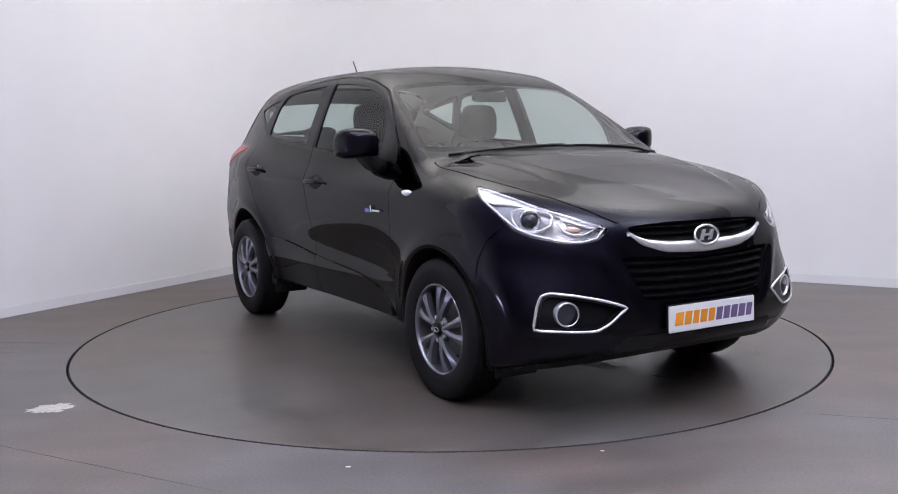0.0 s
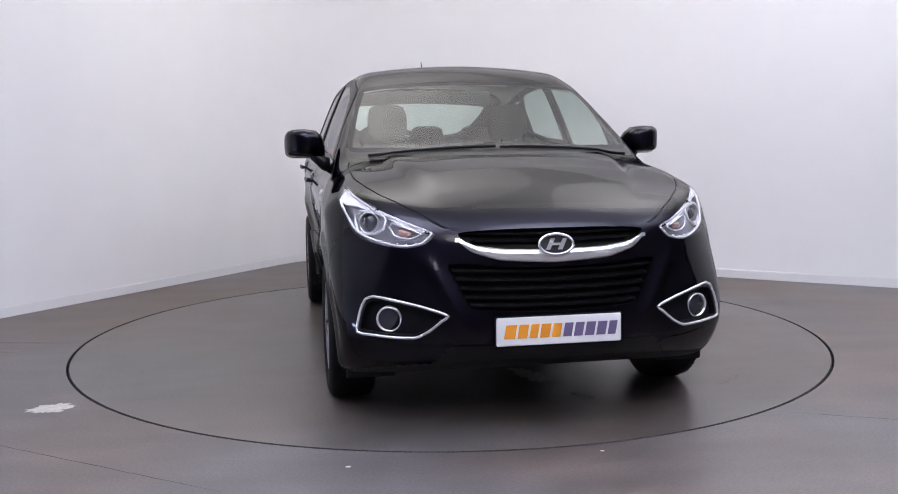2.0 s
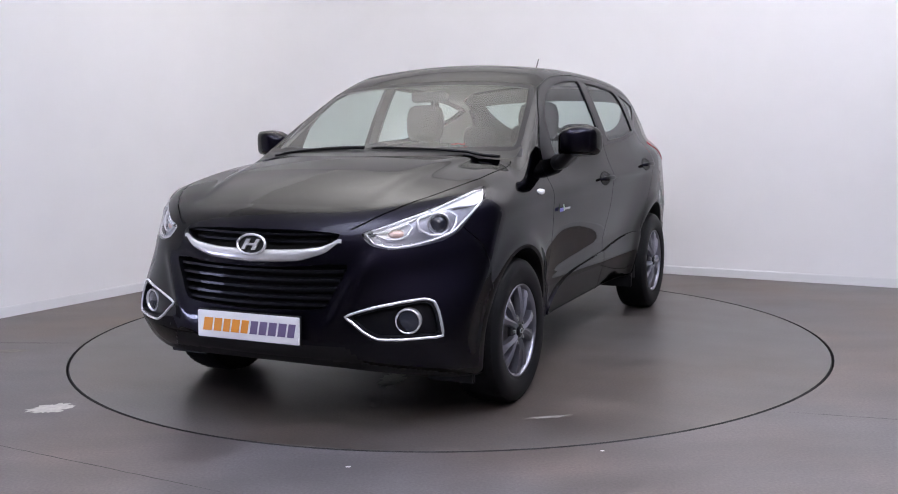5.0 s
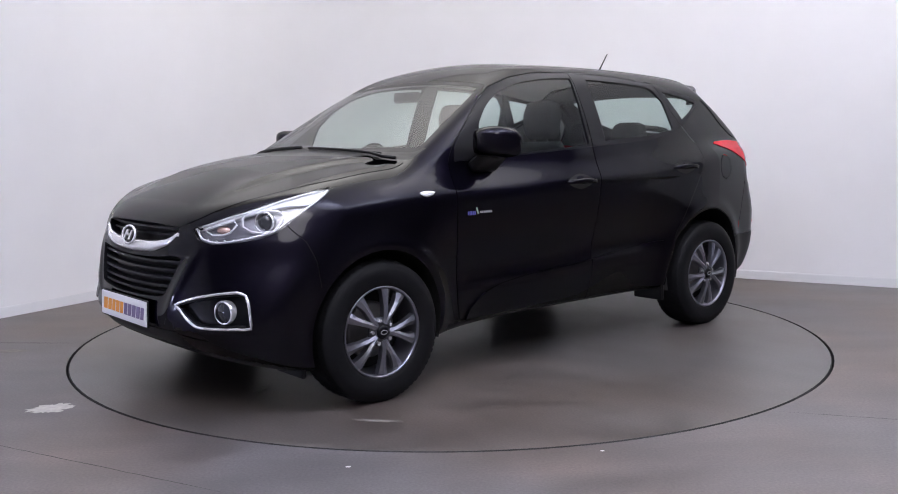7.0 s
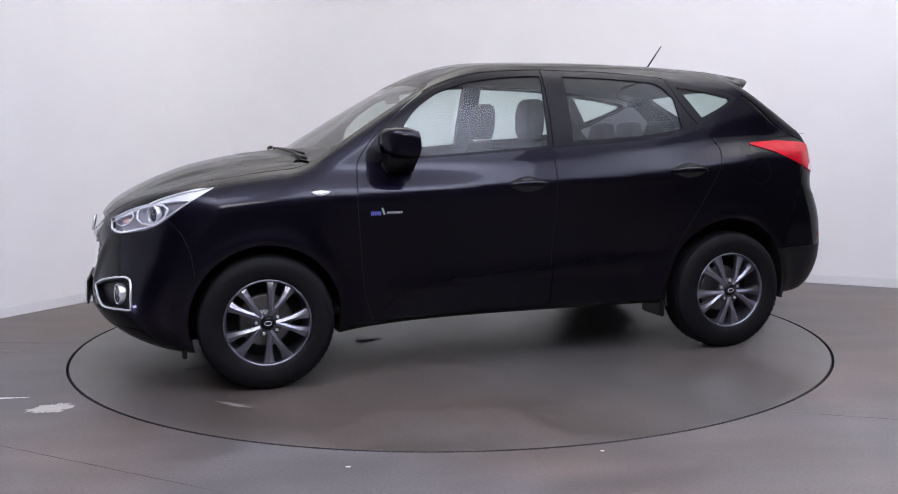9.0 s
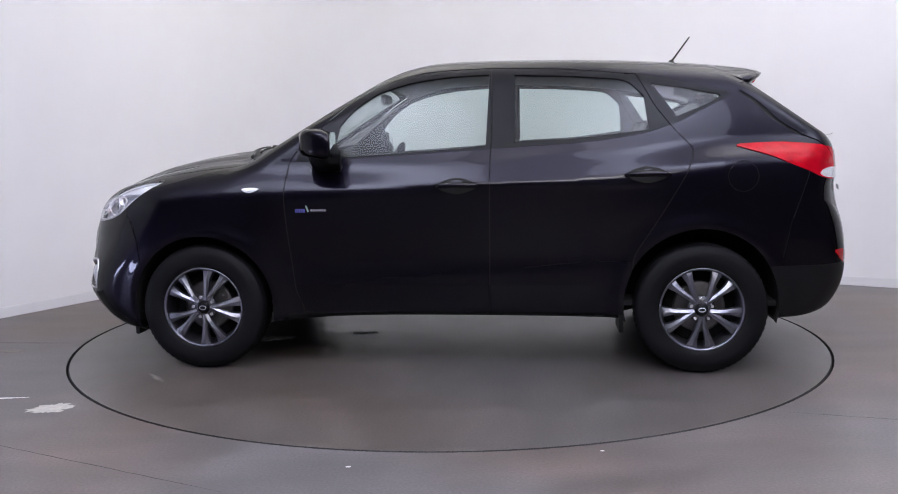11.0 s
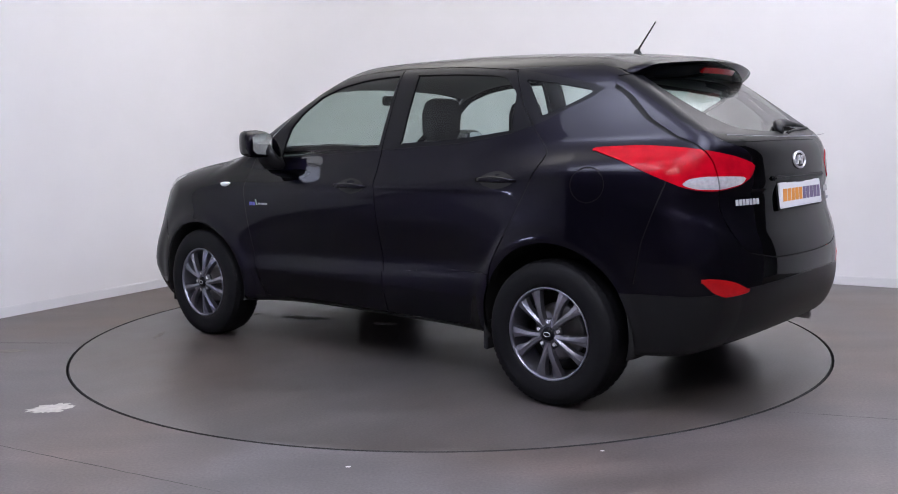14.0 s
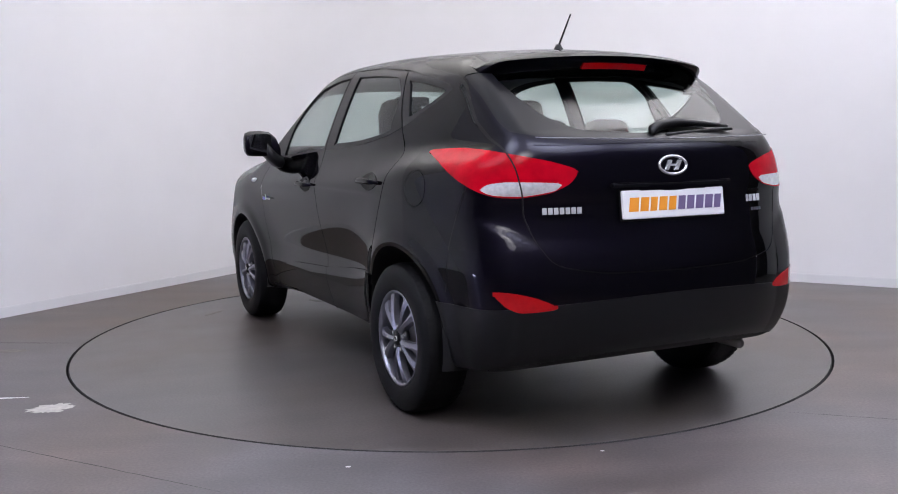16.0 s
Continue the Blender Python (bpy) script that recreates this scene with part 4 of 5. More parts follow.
def spoiler():
    rows = []
    half = .605
    for y in np.linspace(-half, half, 41):
        e = abs(y) / half
        fade = 1 - max(0, (e - .86) / .14) ** 2
        tip = -1.828 + .34 * y * y + .06 * (1 - fade)
        zt = 1.588 - .10 * y * y - .035 * (1 - fade)
        w = min(max((.60 - abs(y)) / .17, 0), 1)
        z0, zb = top_z(-1.50, y), top_z(-1.62, y)
        z1 = zb + (.15 + .85 * w) * max(roof_line(-1.62, y) - zb, 0)
        rows.append([(-1.36, y, top_z(-1.36, y) - .003), (-1.40, y, top_z(-1.40, y) + .001 * w - .004 * (1 - w)), (-1.50, y, z0 + w * max(roof_line(-1.50, y) - z0, 0) + .001), (-1.62, y, z1), ((tip - 1.62) / 2, y, (zt + z1) / 2 + .002), (tip + .02, y, zt + .001), (tip, y, zt - .010),
                     (tip + .008, y, zt - .026), (tip + .05, y, zt - .060), (tip + .11, y, zt - .090), (-1.64, y, min(zt - .085, top_z(-1.64, y) - .01)), (-1.55, y, z0 - .06)])
    V = [tuple(p) for r in rows for p in r]
    m = len(rows[0])
    Qs = [(i * m + j, (i + 1) * m + j, (i + 1) * m + j + 1, i * m + j + 1) for i in range(len(rows) - 1) for j in range(m - 1)]
    Qs += [tuple(range(m)), tuple(reversed([(len(rows) - 1) * m + j for j in range(m)]))]
    ob = mesh_part("spoiler", V, Qs, PAINT, tailgate, "black roof spoiler over the rear window")
    ob.data.set_sharp_from_angle(angle=radians(50))
    path = [((-1.821 + .34 * y * y + .03, y, 1.540 - .10 * y * y), (-1, 0, -.5), (-.55, 0, .8)) for y in np.linspace(-.17, .17, 13)]
    V, Qs = swept(path, [(-.02, -.015), (-.02, .015), (.010, .015), (.010, -.015)])
    mesh_part("brake_light", V, Qs, RED_DARK, ob, "high red brake light").data.shade_flat()


spoiler()
emblem(tailgate, pose(-2.193, 0, 1.111, 0, -8, 180), .069, .037)
number_plate(tailgate, pose(-2.203, 0, .957, 0, -8, 180), "white plate with orange and violet print")
bm = bmesh.new()
box(bm, -2.204, -2.16, -.31, .31, 1.026, 1.046, .006)
part("plate_light_bar", bm, SATIN, tailgate, "black strip over the plate")


def letter_bars(parent, m, widths, h, mat, name="badge_bar"):
    """Plain bars in place of lettering: along local y, looking along local x."""
    y = 0
    for w in widths:
        bm = bmesh.new()
        box(bm, 0, .003, y, y + w * .78, -h / 2, h / 2, .0012)
        ob = part(name, bm, mat, parent, "plain metal bar of a nameplate")
        ob.matrix_basis = m
        y += w


letter_bars(tailgate, pose(-2.1425, .598, .944, 0, -6, 167) @ pose(0, 0, 0), [.024] * 7, .026, NAMEPLATE)
letter_bars(tailgate, pose(-2.166, -.425, .958, 0, -6, 190), [.022, .026, .026, .026], .03, NAMEPLATE)
letter_bars(tailgate, pose(-2.168, -.455, .91, 0, -6, 191), [.018] * 4, .014, ALLOY)

# rear wiper
V, Qs = tube([(-2.128, .055, 1.236), (-2.105, .035, 1.258), (-2.075, -.03, 1.275), (-2.055, -.14, 1.285), (-2.055, -.28, 1.278), (-2.06, -.41, 1.268)], [.009, .021, .024, .020, .014, .007], 10)
wiper = mesh_part("rear_wiper", V, Qs, TRIM, tailgate, "black rear wiper")
V, Qs = tube([(-2.125, -.02, 1.234), (-2.09, -.20, 1.246), (-2.075, -.42, 1.258)], .008, 6)
mesh_part("wiper_blade", V, Qs, BLACK, wiper)
V, Qs = tube([(-2.168 + .13 * y * y + .16 * y ** 4, y, 1.219 + .03 * y * y) for y in np.linspace(-.60, .60, 25)], .0022, 6)
mesh_part("bright_strip", V, Qs, ALLOY, tailgate, "thin bright strip under the rear window")

# ---- wheel arches, wheels ----
for (hx, hz), r in ((HUB_F, .378), (HUB_R, .395)):
    V, Qs = [], []
    n = 40
    prof = [(r + .003, .895), (r + .001, .86), (r + .012, .80), (r + .012, .56), (.10, .545)]
    for i in range(n + 1):
        a = math.pi * (-0.08 + 1.16 * i / n)
        for rr, y in prof:
            V.append((hx + rr * math.cos(a), y, hz + rr * math.sin(a)))
    m = len(prof)
    body_v = np.array(V)
    # the lip ends flush with the panel
    lip = [i for i in range(len(V)) if i % m == 0]
    q = body_v[lip]
    for _ in range(30):
        f = body_field(*q.T)
        q[:, 1] -= np.clip(f, -.02, .02)
    for i, p3 in zip(lip, q):
        V[i] = (p3[0], min(max(p3[1], .80), .93), p3[2])
    for i in range(n):
        for j in range(m - 1):
            Qs.append((i * m + j, i * m + j + 1, (i + 1) * m + j + 1, (i + 1) * m + j))
    half_pair("wheel_arch", V, Qs, BLACK, (car, car), "black wheel arch liner")


def spoke_mesh():
    """One arm of a twin spoke, from the hub out to the rim, in the xz plane, face to +y."""
    V, Qs = [], []
    rows = [(.040, .000, .017, .030), (.080, .012, .0155, .034), (.120, .026, .0165, .032), (.155, .038, .021, .027), (.185, .046, .029, .021), (.207, .050, .035, .014)]
    for r, off, w, y in rows:
        V += [(off - w, y - .030, r), (off - w * .85, y - .003, r), (off - w * .1, y + .005, r), (off + w * .85, y - .003, r), (off + w, y - .030, r)]
    m = 5
    for i in range(len(rows) - 1):
        for j in range(m - 1):
            Qs.append((i * m + j, (i + 1) * m + j, (i + 1) * m + j + 1, i * m + j + 1))
    Qs.append(tuple(range(m)))
    Qs.append(tuple(reversed([(len(rows) - 1) * m + j for j in range(m)])))
    return V, Qs


SPOKE_V, SPOKE_Q = spoke_mesh()
spoke_right = bpy.data.meshes.new("spoke")
spoke_right.from_pydata(SPOKE_V, [], SPOKE_Q)
spoke_right.materials.append(ALLOY)
spoke_left = bpy.data.meshes.new("spoke")
spoke_left.from_pydata([(-x, y, z) for x, y, z in SPOKE_V], [], [tuple(reversed(q)) for q in SPOKE_Q])
spoke_left.materials.append(ALLOY)
bm = bmesh.new()
bmesh.ops.create_cone(bm, segments=6, radius1=.011, radius2=.009, depth=.02, cap_ends=True, matrix=pose(0, 0, 0, -90, 0, 0))
nut_mesh = bpy.data.meshes.new("wheel_nut")
bm.to_mesh(nut_mesh)
bm.free()
nut_mesh.materials.append(CHROME_M)


def wheel(hx, hz, sgn, spin):
    w = new("wheel")
    w.parent = car
    w.matrix_basis = pose(hx, sgn * .797, hz, 0, 0, 0 if sgn > 0 else 180)
    tagged(w, "grey twin-spoke alloy wheel with a black tyre")
    prof = [(.214, -.095), (.235, -.108), (.275, -.112), (.312, -.104), (.331, -.088), (.337, -.055), (.3385, 0), (.337, .055), (.331, .088), (.325, .094), (.312, .104), (.300, .107), (.297, .1085), (.275, .110), (.240, .107), (.222, .100), (.214, .092)]
    V, Qs = lathe(prof, 72)
    mesh_part("tyre", V, Qs, RUBBER, w, "black rubber tyre")
    # tread blocks on the shoulders
    V, Qs = [], []
    for i in range(64):
        a0, a1 = 2 * math.pi * i / 64, 2 * math.pi * (i + .62) / 64
        for s in (1, -1):
            k = len(V)
            for a in (a0, a1):
                for rr, y in ((.333, .090), (.3405, .058), (.3405, .03)):
                    V.append((rr * math.cos(a), s * y, rr * math.sin(a)))
            Qs += [(k, k + 1, k + 4, k + 3), (k + 1, k + 2, k + 5, k + 4)] if s < 0 else [(k + 3, k + 4, k + 1, k), (k + 4, k + 5, k + 2, k + 1)]
    tagged(mesh_part("tread", V, Qs, RUBBER, w), kind="stuff").data.shade_flat()
    V, Qs = lathe([(.2165, .094), (.2175, .098), (.213, .1005), (.208, .097), (.204, .085), (.200, .04), (.190, .0), (.190, -.09), (.2165, -.095)], 64)
    mesh_part("rim", V, Qs, ALLOY, w, "grey alloy rim")
    V, Qs = lathe([(.0005, .004), (.12, .004), (.135, .0), (.135, -.02)], 40)
    mesh_part("brake_disc", V, Qs, STEEL, w, "steel brake disc")
    # black disc added to fill the wheel, standing in for shade behind the spokes
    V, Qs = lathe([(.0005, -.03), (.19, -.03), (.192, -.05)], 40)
    mesh_part("wheel_shade_disc", V, Qs, BLACK, w)
    for k in range(5):
        a = 180 + spin + 72 * k
        for me in (spoke_right, spoke_left):
            o = new("spoke", me)
            o.parent = w
            o.matrix_basis = pose(0, .068, 0, 0, a, 0)
        o = new("wheel_nut", nut_mesh)
        o.parent = w
        aa = radians(a + 36)
        o.matrix_basis = pose(.056 * math.sin(aa), .088, .056 * math.cos(aa))
    V, Qs = lathe([(.060, .06), (.072, .075), (.070, .088), (.045, .094), (.034, .096)], 40)
    mesh_part("hub", V, Qs, ALLOY_DARK, w, "dark hub")
    V, Qs = lathe([(.0005, .107), (.020, .106), (.030, .103), (.034, .094)], 32)
    cap = mesh_part("hub_cap", V, Qs, SATIN, w, "black centre cap with a plain oval badge")
    ring = [(.018 * math.cos(a), .107, .010 * math.sin(a)) for a in np.arange(20) * math.pi / 10]
    V, Qs = tube(ring, .0022, 6, True)
    mesh_part("cap_badge", V, Qs, CHROME_M, w)


for (hx, hz), spin in (((1.247, .336), 14), ((-1.394, .336), 0)):
    for sgn in (1, -1):
        wheel(hx, hz, sgn, spin if sgn > 0 else 25)


def mud_flap(x, z0, z1):
    bm = bmesh.new()
    box(bm, x - .012, x + .012, .62, .84, z0, z1, .005)
    me = bpy.data.meshes.new("mud_flap")
    bm.to_mesh(me)
    bm.free()
    me.materials.append(TRIM)
    for s in (1, -1):
        o = new("mud_flap", me)
        o.parent = car
        o.matrix_basis = pose(0, 0, 0) if s > 0 else pose(0, -1.46, 0)


mud_flap(-.99, .20, .34)
mud_flap(1.645, .175, .30)
# engine tray, axles and exhaust under the car
bm = bmesh.new()
box(bm, .85, 1.7, -.5, .5, .245, .28, .02)
part("engine_tray", bm, BLACK, car)
bm = bmesh.new()
box(bm, -1.45, -1.33, -.68, .68, .26, .40, .03)
part("rear_axle", bm, BLACK, car)
V, Qs = tube([(-1.8, -.48, .30), (-2.10, -.48, .295)], .022, 16)
mesh_part("exhaust_pipe", V, Qs, STEEL, car, "steel exhaust tip")

# ---- doors: handles, mirrors, repeaters, badges ----


def side_y(x, z):
    y = .9
    for _ in range(30):
        y -= float(body_field(np.array([x]), np.array([y]), np.array([z]))[0])
    return y


def handle(x, z, doors):
    y = side_y(x, z)
    # flat black patch on the door skin, painted as the cup's shade
    V, Qs = [], []
    n = 28
    for k, (s, o) in enumerate(((1, .0015), (.8, -.0005), (0.01, .001))):
        for i in range(n):
            a = 2 * math.pi * i / n
            px, pz = x + .104 * s * math.cos(a), z + .043 * s * math.sin(a) * (1 - .25 * abs(math.cos(a)))
            V.append((px, side_y(px, pz) + o + .0008, pz))
    Qs = [(k * n + i, (k + 1) * n + i, (k + 1) * n + (i + 1) % n, k * n + (i + 1) % n) for k in range(2) for i in range(n)]
    half_pair("handle_shade_patch", V, Qs, BLACK, doors, "flat black patch painted as the shaded handle recess")
    rows = []
    for t in np.linspace(-1, 1, 15):
        px = x + .118 * t
        bow = .034 * (1 - t ** 4) ** .5 + .002
        rows.append((px, side_y(px, z) + bow, z + .004 - .006 * t * t, .006 + .009 * (1 - t * t) ** .5))
    V = []
    for px, py, pz, r in rows:
        for i in range(10):
            a = 2 * math.pi * i / 10
            V.append((px, py + .55 * r * math.cos(a), pz + r * math.sin(a)))
    Qs = [(i * 10 + j, i * 10 + (j + 1) % 10, (i + 1) * 10 + (j + 1) % 10, (i + 1) * 10 + j) for i in range(14) for j in range(10)]
    Qs += [tuple(reversed(range(10))), tuple(140 + j for j in range(10))]
    half_pair("door_handle", V, Qs, PAINT, doors, "black pull handle")


handle(-.135, .982, front_doors)
handle(-1.11, 1.033, rear_doors)


def mirror():
    """Mirror head: a rounded box that narrows outwards, on a short foot."""
    V, Qs = [], []
    rings = [(.850, .515, 1.165, .045, .030), (.868, .545, 1.190, .085, .058), (.90, .562, 1.208, .112, .070), (.96, .565, 1.213, .112, .074), (1.02, .553, 1.212, .098, .072), (1.05, .535, 1.210, .075, .064), (1.064, .520, 1.207, .045, .046), (1.068, .51, 1.205, .02, .02)]
    n = 28
    for y, x, z, a, b in rings:
        for i in range(n):
            t = 2 * math.pi * i / n
            c, s = math.cos(t), math.sin(t)
            e = .52
            # flat towards the back, where the glass sits
            px = a * math.copysign(abs(c) ** e, c)
            V.append((x + (px if px > 0 else px * .55), y, z + b * math.copysign(abs(s) ** e, s) - .01 * (px < 0)))
    for k in range(len(rings) - 1):
        for i in range(n):
            j = (i + 1) % n
            Qs.append((k * n + i, k * n + j, (k + 1) * n + j, (k + 1) * n + i))
    Qs += [tuple(reversed(range(n))), tuple((len(rings) - 1) * n + i for i in range(n))]
    heads = half_pair("door_mirror", V, [tuple(reversed(q)) for q in Qs], PAINT, (car, car), "black door mirror")
    g = [(.905, 1.150), (.93, 1.143), (1.02, 1.152), (1.045, 1.175), (1.045, 1.245), (1.02, 1.265), (.93, 1.268), (.905, 1.255)]
    half_pair("mirror_glass", [(.4955, y, z) for y, z in g], [tuple(range(8))], MIRROR, heads, "mirror glass")
    V, Qs = swept([((.56, .83, 1.10), (1, 0, 0), (0, 0, 1)), ((.56, .87, 1.115), (1, 0, 0), (0, 0, 1)), ((.555, .90, 1.145), (1, 0, 0), (0, 0, 1)), ((.55, .93, 1.175), (1, 0, 0), (0, 0, 1))],
                  [(-.075, -.05), (.06, -.05), (.085, .0), (.05, .03), (-.06, .03), (-.085, -.01)])
    half_pair("mirror_foot", V, Qs, TRIM, heads, "matt black mirror foot")


mirror()
for xs, zs, wd, hh in ((.965, .968, .050, .016),):
    V = []
    prof = [(-wd, .006), (-wd * .7, hh * .62), (0, hh * .8), (wd * .8, hh * .55), (wd, .004), (wd * .55, -hh * .75), (0, -hh), (-wd * .6, -hh * .55)]
    outer = [(xs + a, side_y(xs + a, zs + b) + .001, zs + b) for a, b in prof]
    inner = [(xs + a * .85, side_y(xs + a, zs + b) + .010, zs + b * .8) for a, b in prof]
    n = len(prof)
    half_pair("side_repeater", outer + inner, [(i, (i + 1) % n, n + (i + 1) % n, n + i) for i in range(n)] + [tuple(n + i for i in range(n))], BROW, wings, "small clear side repeater")
for s, par in ((1, front_doors[0]), (-1, front_doors[1])):
    base = pose(.72, .909, .858, 0, 0, 90) if s > 0 else pose(.535, -.909, .858, 0, 0, -90)
    letter_bars(par, base, [.011, .008, .013, .011, .012], .020, BLUE)
    letter_bars(par, base @ pose(0, .06, .008, 20, 0, 0), [.012], .036, GREEN)
    letter_bars(par, base @ pose(0, .082, .002), [.012] * 7, .011, NAMEPLATE)

# ---- aerial and front wipers ----
V, Qs = lathe([(.0005, .03), (.012, .028), (.02, .012), (.03, -.004)], 20, "z")
mast = mesh_part("aerial", placed(V, pose(-1.345, 0, 1.643)), Qs, TRIM, car, "short black roof aerial leaning back")
V, Qs = tube([(-1.345, 0, 1.662), (-1.447, 0, 1.802)], [.0055, .0035], 8)
mesh_part("aerial_rod", V, Qs, TRIM, mast)


def screen_point(x, y, lift):
    p = np.array([[x, y, 1.2]])
    for _ in range(20):
        p[0, 2] -= float(body_field(*p.T)[0])
    return (x, y, float(p[0, 2]) + lift)


for ya, yb in ((-.02, -.62), (.70, .05)):
    arm = [screen_point(1.075 - .17 * abs(y) ** 2 + .012, y, .014) for y in np.linspace(ya, yb, 9)]
    V, Qs = tube(arm, [.009, .009, .008, .008, .007, .006, .005, .005, .004], 8)
    w = mesh_part("windscreen_wiper", V, Qs, TRIM, car, "black windscreen wiper at rest")
    bl = [screen_point(1.055 - .19 * abs(y) ** 2, y, .006) for y in np.linspace(ya * .8 + yb * .2, yb + (yb - ya) * .06, 9)]
    V, Qs = tube(bl, .006, 6)
    mesh_part("wiper_blade", V, Qs, BLACK, w)

# ---- cabin ----


def cushion(rings, n=24, e=.55):
    """Soft block from rings of (centre x, centre y, z, half x, half y)."""
    V, Qs = [], []
    for cx, cy, z, a, b in rings:
        for i in range(n):
            t = 2 * math.pi * i / n
            c, s = math.cos(t), math.sin(t)
            V.append((cx + a * math.copysign(abs(c) ** e, c), cy + b * math.copysign(abs(s) ** e, s), z))
    for k in range(len(rings) - 1):
        for i in range(n):
            j = (i + 1) % n
            Qs.append((k * n + i, k * n + j, (k + 1) * n + j, (k + 1) * n + i))
    Qs += [tuple(reversed(range(n))), tuple((len(rings) - 1) * n + i for i in range(n))]
    return V, Qs


def seat(x, y, wide, top, head, hw):
    s = new("seat")
    s.parent = car
    tagged(s, "dark grey cloth car seat with a headrest")
    V, Qs = cushion([(x + .25, y, .45, .26, wide), (x + .25, y, .52, .28, wide + .01), (x + .26, y, .60, .28, wide), (x + .26, y, .62, .24, wide - .04)])
    mesh_part("seat_base", V, Qs, CLOTH, s)
    V, Qs = cushion([(x + .02, y, .55, .08, wide), (x - .03, y, .80, .085, wide + .01), (x - .09, y, 1.02, .075, wide - .01), (x - .135, y, top - .06, .06, wide - .05), (x - .145, y, top, .04, wide - .10)])
    mesh_part("backrest", V, Qs, CLOTH, s)
    for hy in hw:
        V, Qs = cushion([(x - .15, hy, top + .015, .035, .10), (x - .15, hy, top + .06, .055, .125), (x - .155, hy, head - .08, .06, .128), (x - .16, hy, head - .02, .05, .11), (x - .16, hy, head, .03, .07)])
        mesh_part("headrest", V, Qs, CLOTH, s)
        for d in (-.05, .05):
            V, Qs = tube([(x - .14, hy + d, top - .02), (x - .145, hy + d, top + .05)], .006, 6)
            mesh_part("headrest_post", V, Qs, STEEL, s)


seat(-.20, .40, .25, 1.20, 1.445, (.40,))
seat(-.20, -.40, .25, 1.20, 1.445, (-.40,))
seat(-1.06, 0, .62, 1.14, 1.315, (-.38, 0, .38))
V, Qs = swept([((.93, y, 1.06), (-1, 0, 0), (0, 0, 1)) for y in np.linspace(-.74, .74, 9)], [(-.10, .035), (.10, .075), (.26, .05), (.34, -.05), (.30, -.35), (-.1, -.35)])
dash = mesh_part("dashboard", V, Qs, LINING, car, "black dashboard")
ring = placed([(.0, .185 * math.cos(a), .185 * math.sin(a)) for a in np.arange(32) * math.pi / 16], pose(.40, -.38, 1.02, 0, -24, 0))
V, Qs = tube(ring, .016, 10, True)
wheel_ob = mesh_part("steering_wheel", V, Qs, LINING, car, "black steering wheel")
V, Qs = tube(placed([(0, -.18, 0), (.03, 0, 0), (0, .18, 0)], pose(.40, -.38, 1.02, 0, -24, 0)), .03, 8)
mesh_part("wheel_spoke", V, Qs, LINING, wheel_ob)
V, Qs = cushion([(.37, 0, 1.435, .012, .10), (.365, 0, 1.445, .022, .118), (.365, 0, 1.485, .022, .118), (.37, 0, 1.495, .012, .10)], 20)
mesh_part("interior_mirror", V, Qs, LINING, car, "black interior mirror")
bm = bmesh.new()
box(bm, -2.02, -1.32, -.62, .62, 1.12, 1.14, .005)
part("parcel_shelf", bm, LINING, car, "dark parcel shelf")
bm = bmesh.new()
box(bm, -1.9, 1.0, -.75, .75, .33, .36, .005)
part("cabin_floor", bm, LINING, car, "dark carpet")


# ---- marks on the floor ----
CHALK = material("dried_paint", (0.42, 0.40, 0.37), 0.8, noise_scale=35, spread=0.35)
SCRATCH = material("bare_concrete", (0.20, 0.185, 0.17), 0.8, noise_scale=30, spread=0.35)
# white of the paint drops and of the strip drawn as light
BRIGHT = material("white_paint_and_streak", (0.75, 0.74, 0.73), 0.6, noise_scale=40, spread=0.1)
JOINT = material("saw_cut", (0.045, 0.042, 0.042), 0.8, noise_scale=30, spread=0.3)


def splash(name, x, y, rx, ry, turn, mat, seed, label, parent=None, jag=0.45):
    """Thin ragged patch of dried paint; also the strip drawn as a light streak."""
    rnd = random.Random(seed)
    n = 46
    V = [(0, 0, .002)]
    for i in range(n):
        a = 2 * math.pi * i / n
        r = 1 - jag * rnd.random() * (0.4 + 0.6 * abs(math.sin(3.2 * a + seed)))
        V.append((rx * r * math.cos(a), ry * r * math.sin(a), .0015))
    V += [(vx * 1.02, vy * 1.02, 0.0002) for vx, vy, _ in V[1:]]
    Qs = [(0, 1 + i, 1 + (i + 1) % n) for i in range(n)] + [(1 + i, 1 + n + i, 1 + n + (i + 1) % n, 1 + (i + 1) % n) for i in range(n)]
    ob = mesh_part(name, V, Qs, mat, parent)
    ob.data.shade_flat()
    ob.matrix_basis = pose(x, y, 0, 0, 0, turn)
    return tagged(ob, label, "paint mark" if parent is None else "")


splash("paint_mark", -1.868, -1.577, .115, .085, 20, CHALK, 3, "ragged patch of dried pale paint on the floor")
splash("paint_mark", -2.62, -.365, .12, .05, 5, SCRATCH, 5, "faint worn patch on the floor")
# a streak of light on the floor, made as a thin white strip
light_streak = splash("light_streak", -2.28, -1.40, .24, .012, 4, BRIGHT, 8, "thin white strip standing in for a streak of light on the studio floor", jag=0.3)
tagged(light_streak, category="strip")
splash("paint_mark", -.391, -2.403, .011, .008, 0, BRIGHT, 9, "small white paint drop on the floor")
splash("paint_mark", .595, -2.259, .009, .007, 0, BRIGHT, 11, "small white paint drop on the floor")
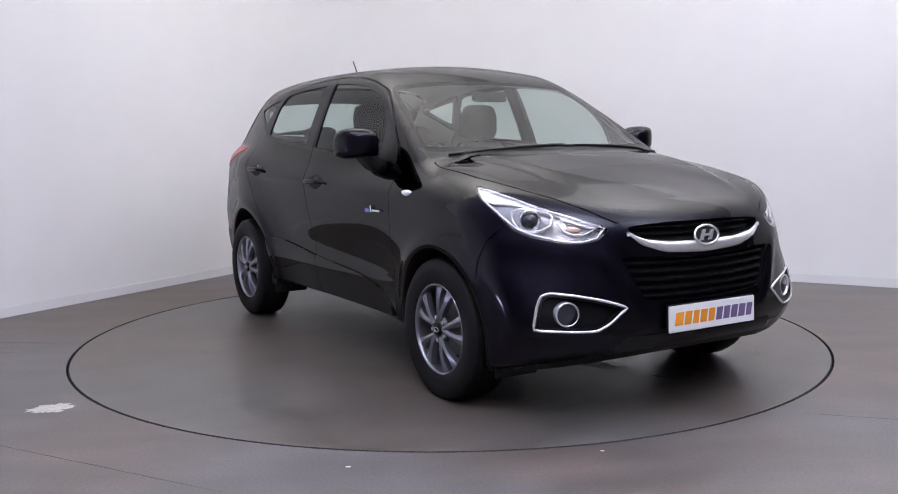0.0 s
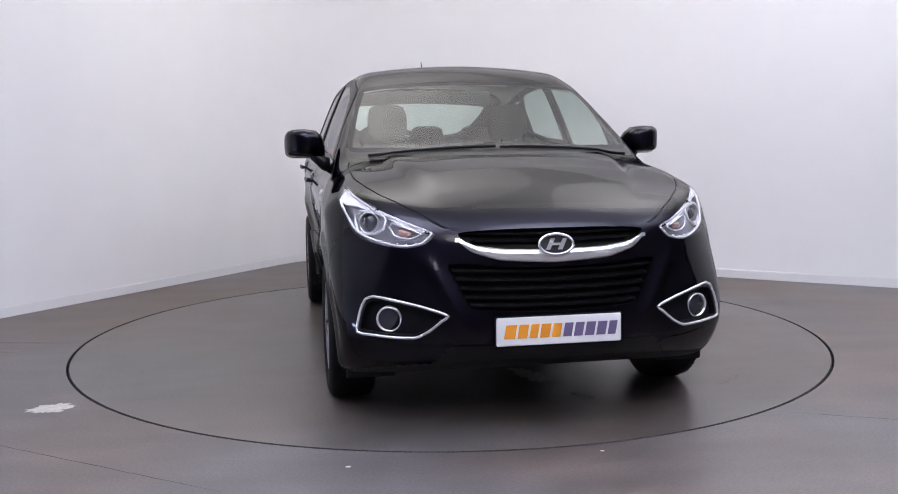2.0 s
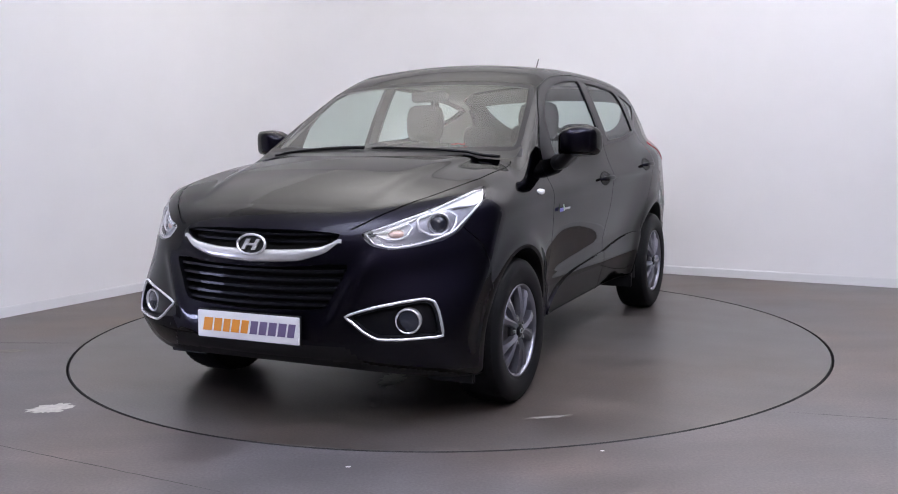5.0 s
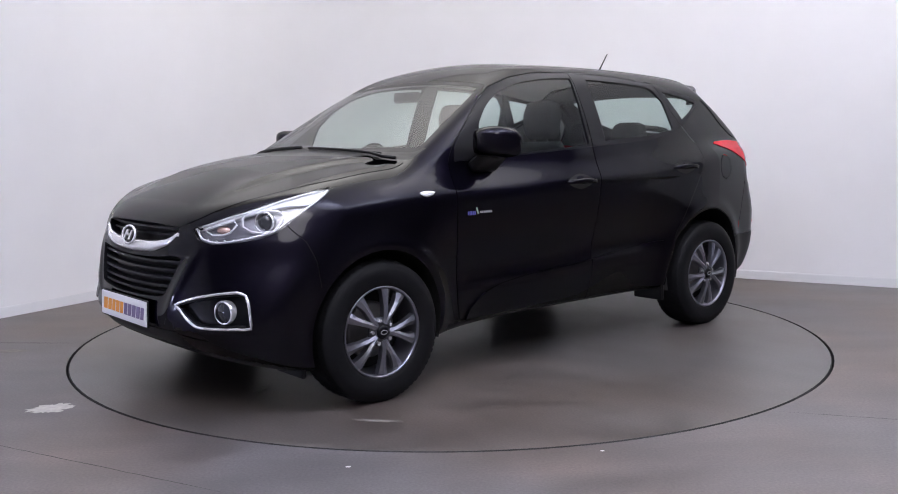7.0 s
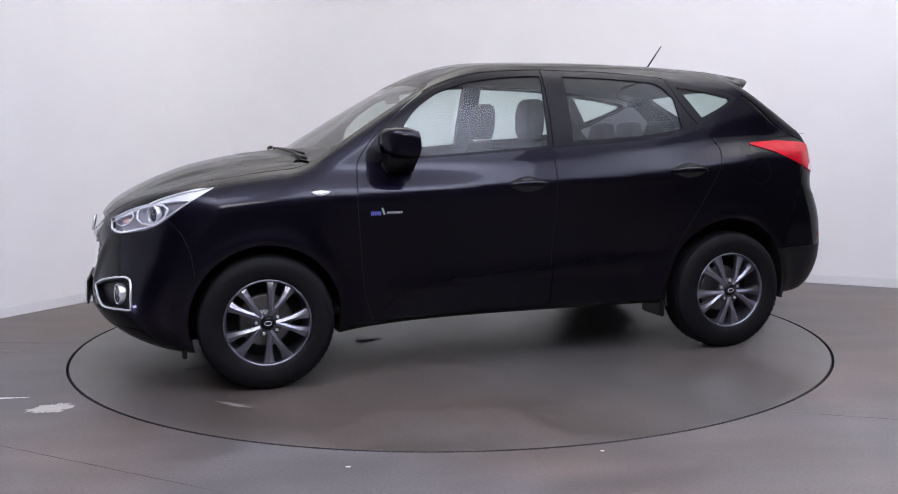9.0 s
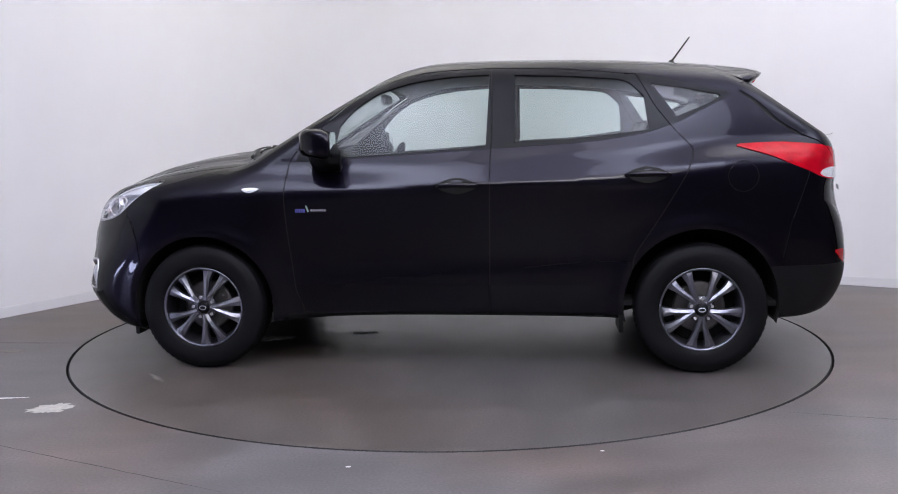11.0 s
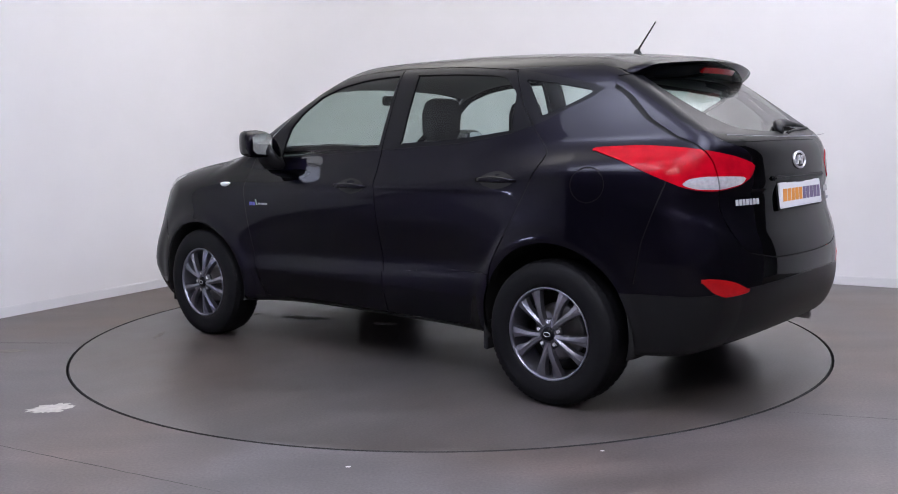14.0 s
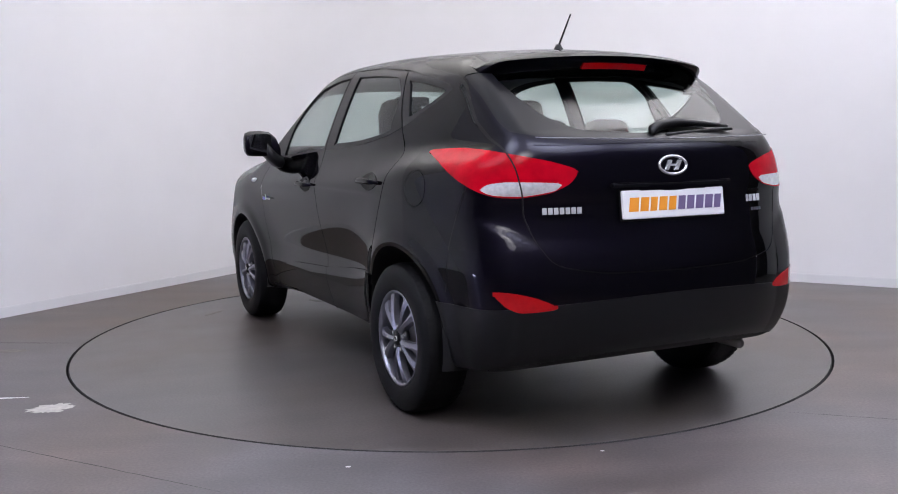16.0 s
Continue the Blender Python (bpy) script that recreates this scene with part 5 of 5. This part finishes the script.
splash("paint_mark", .215, -1.13, .20, .075, -72, CHALK, 14, "scraped pale patch", turntable, 0.6)
splash("paint_mark", .03, -.54, .10, .05, -70, CHALK, 17, "scraped pale patch", turntable, 0.6)
splash("paint_mark", .355, -1.56, .09, .03, -60, SCRATCH, 19, "scraped pale patch", turntable, 0.6)
splash("paint_mark", 1.17, -1.44, .12, .02, 40, SCRATCH, 21, "scraped pale patch", turntable, 0.6)


def joint(x0, y0, x1, y1, w):
    d = Vector((x1 - x0, y1 - y0, 0))
    n = Vector((-d.y, d.x, 0)).normalized() * w / 2
    rnd = random.Random(int(x0 * 100))
    V, Qs = [], []
    m = 24
    for i in range(m + 1):
        p = Vector((x0, y0, .0012)) + d * i / m + n * rnd.uniform(-.6, .6)
        k = rnd.uniform(.5, 1.2) * min(1, 4 * i / m, 4 * (m - i) / m + .1)
        V += [tuple(p + n * k), tuple(p - n * k)]
    for i in range(m):
        Qs.append((2 * i, 2 * i + 1, 2 * i + 3, 2 * i + 2))
    ob = mesh_part("trim", V, Qs, JOINT)
    tagged(ob, "thin dark crack in the concrete floor", "floor joint", kind="structure")


joint(-2.25, -1.90, -.80, -2.65, .006)
joint(1.44, -1.763, 2.35, -2.03, .006)
joint(-3.0, -.12, -2.30, -.17, .012)


TURNS = [(0, 31.43), (.25, 30.0), (.5, 27.87), (1, 22.4), (1.5, 16.4), (2, 10.4), (2.5, 4.4), (3, -1.6), (3.5, -7.6), (4, -13.65), (4.5, -19.65), (5, -25.7),
         (5.5, -31.6), (6, -37.4), (6.5, -43.2), (7, -49.05), (7.5, -54.85), (8, -60.65), (8.5, -66.45), (9, -72.25), (9.5, -78.05), (10, -83.8), (10.5, -89.6),
         (11, -95.35), (11.5, -101.13), (12, -106.9), (12.5, -112.7), (13, -118.5), (13.5, -124.3), (14, -130.1), (14.5, -135.85), (15, -141.65), (15.5, -147.5), (16, -153.45)]


def motions():
    """The turntable turns, and the car on it, a little off its centre."""
    walk(turntable, [(t, pose(0, 0, 0, 0, 0, a)) for t, a in TURNS])
    # the white strip, imitating a streak of light, slides along at the view's edge
    walk(light_streak, [(t, pose(-2.28 - d, -1.40 - 0.07 * d, 0, 0, 0, 4)) for t, d in
                       ((0, .5), (8.5, .5), (8.8, 0), (13.1, 0), (13.6, .04), (13.95, .3), (14.3, .3), (14.7, .02), (16, 0))])
    walk(car, [(t, pose(0, 0, 0, 0, 0, a - 90) @ pose(0, 0.0675, 0)) for t, a in TURNS])


motions()
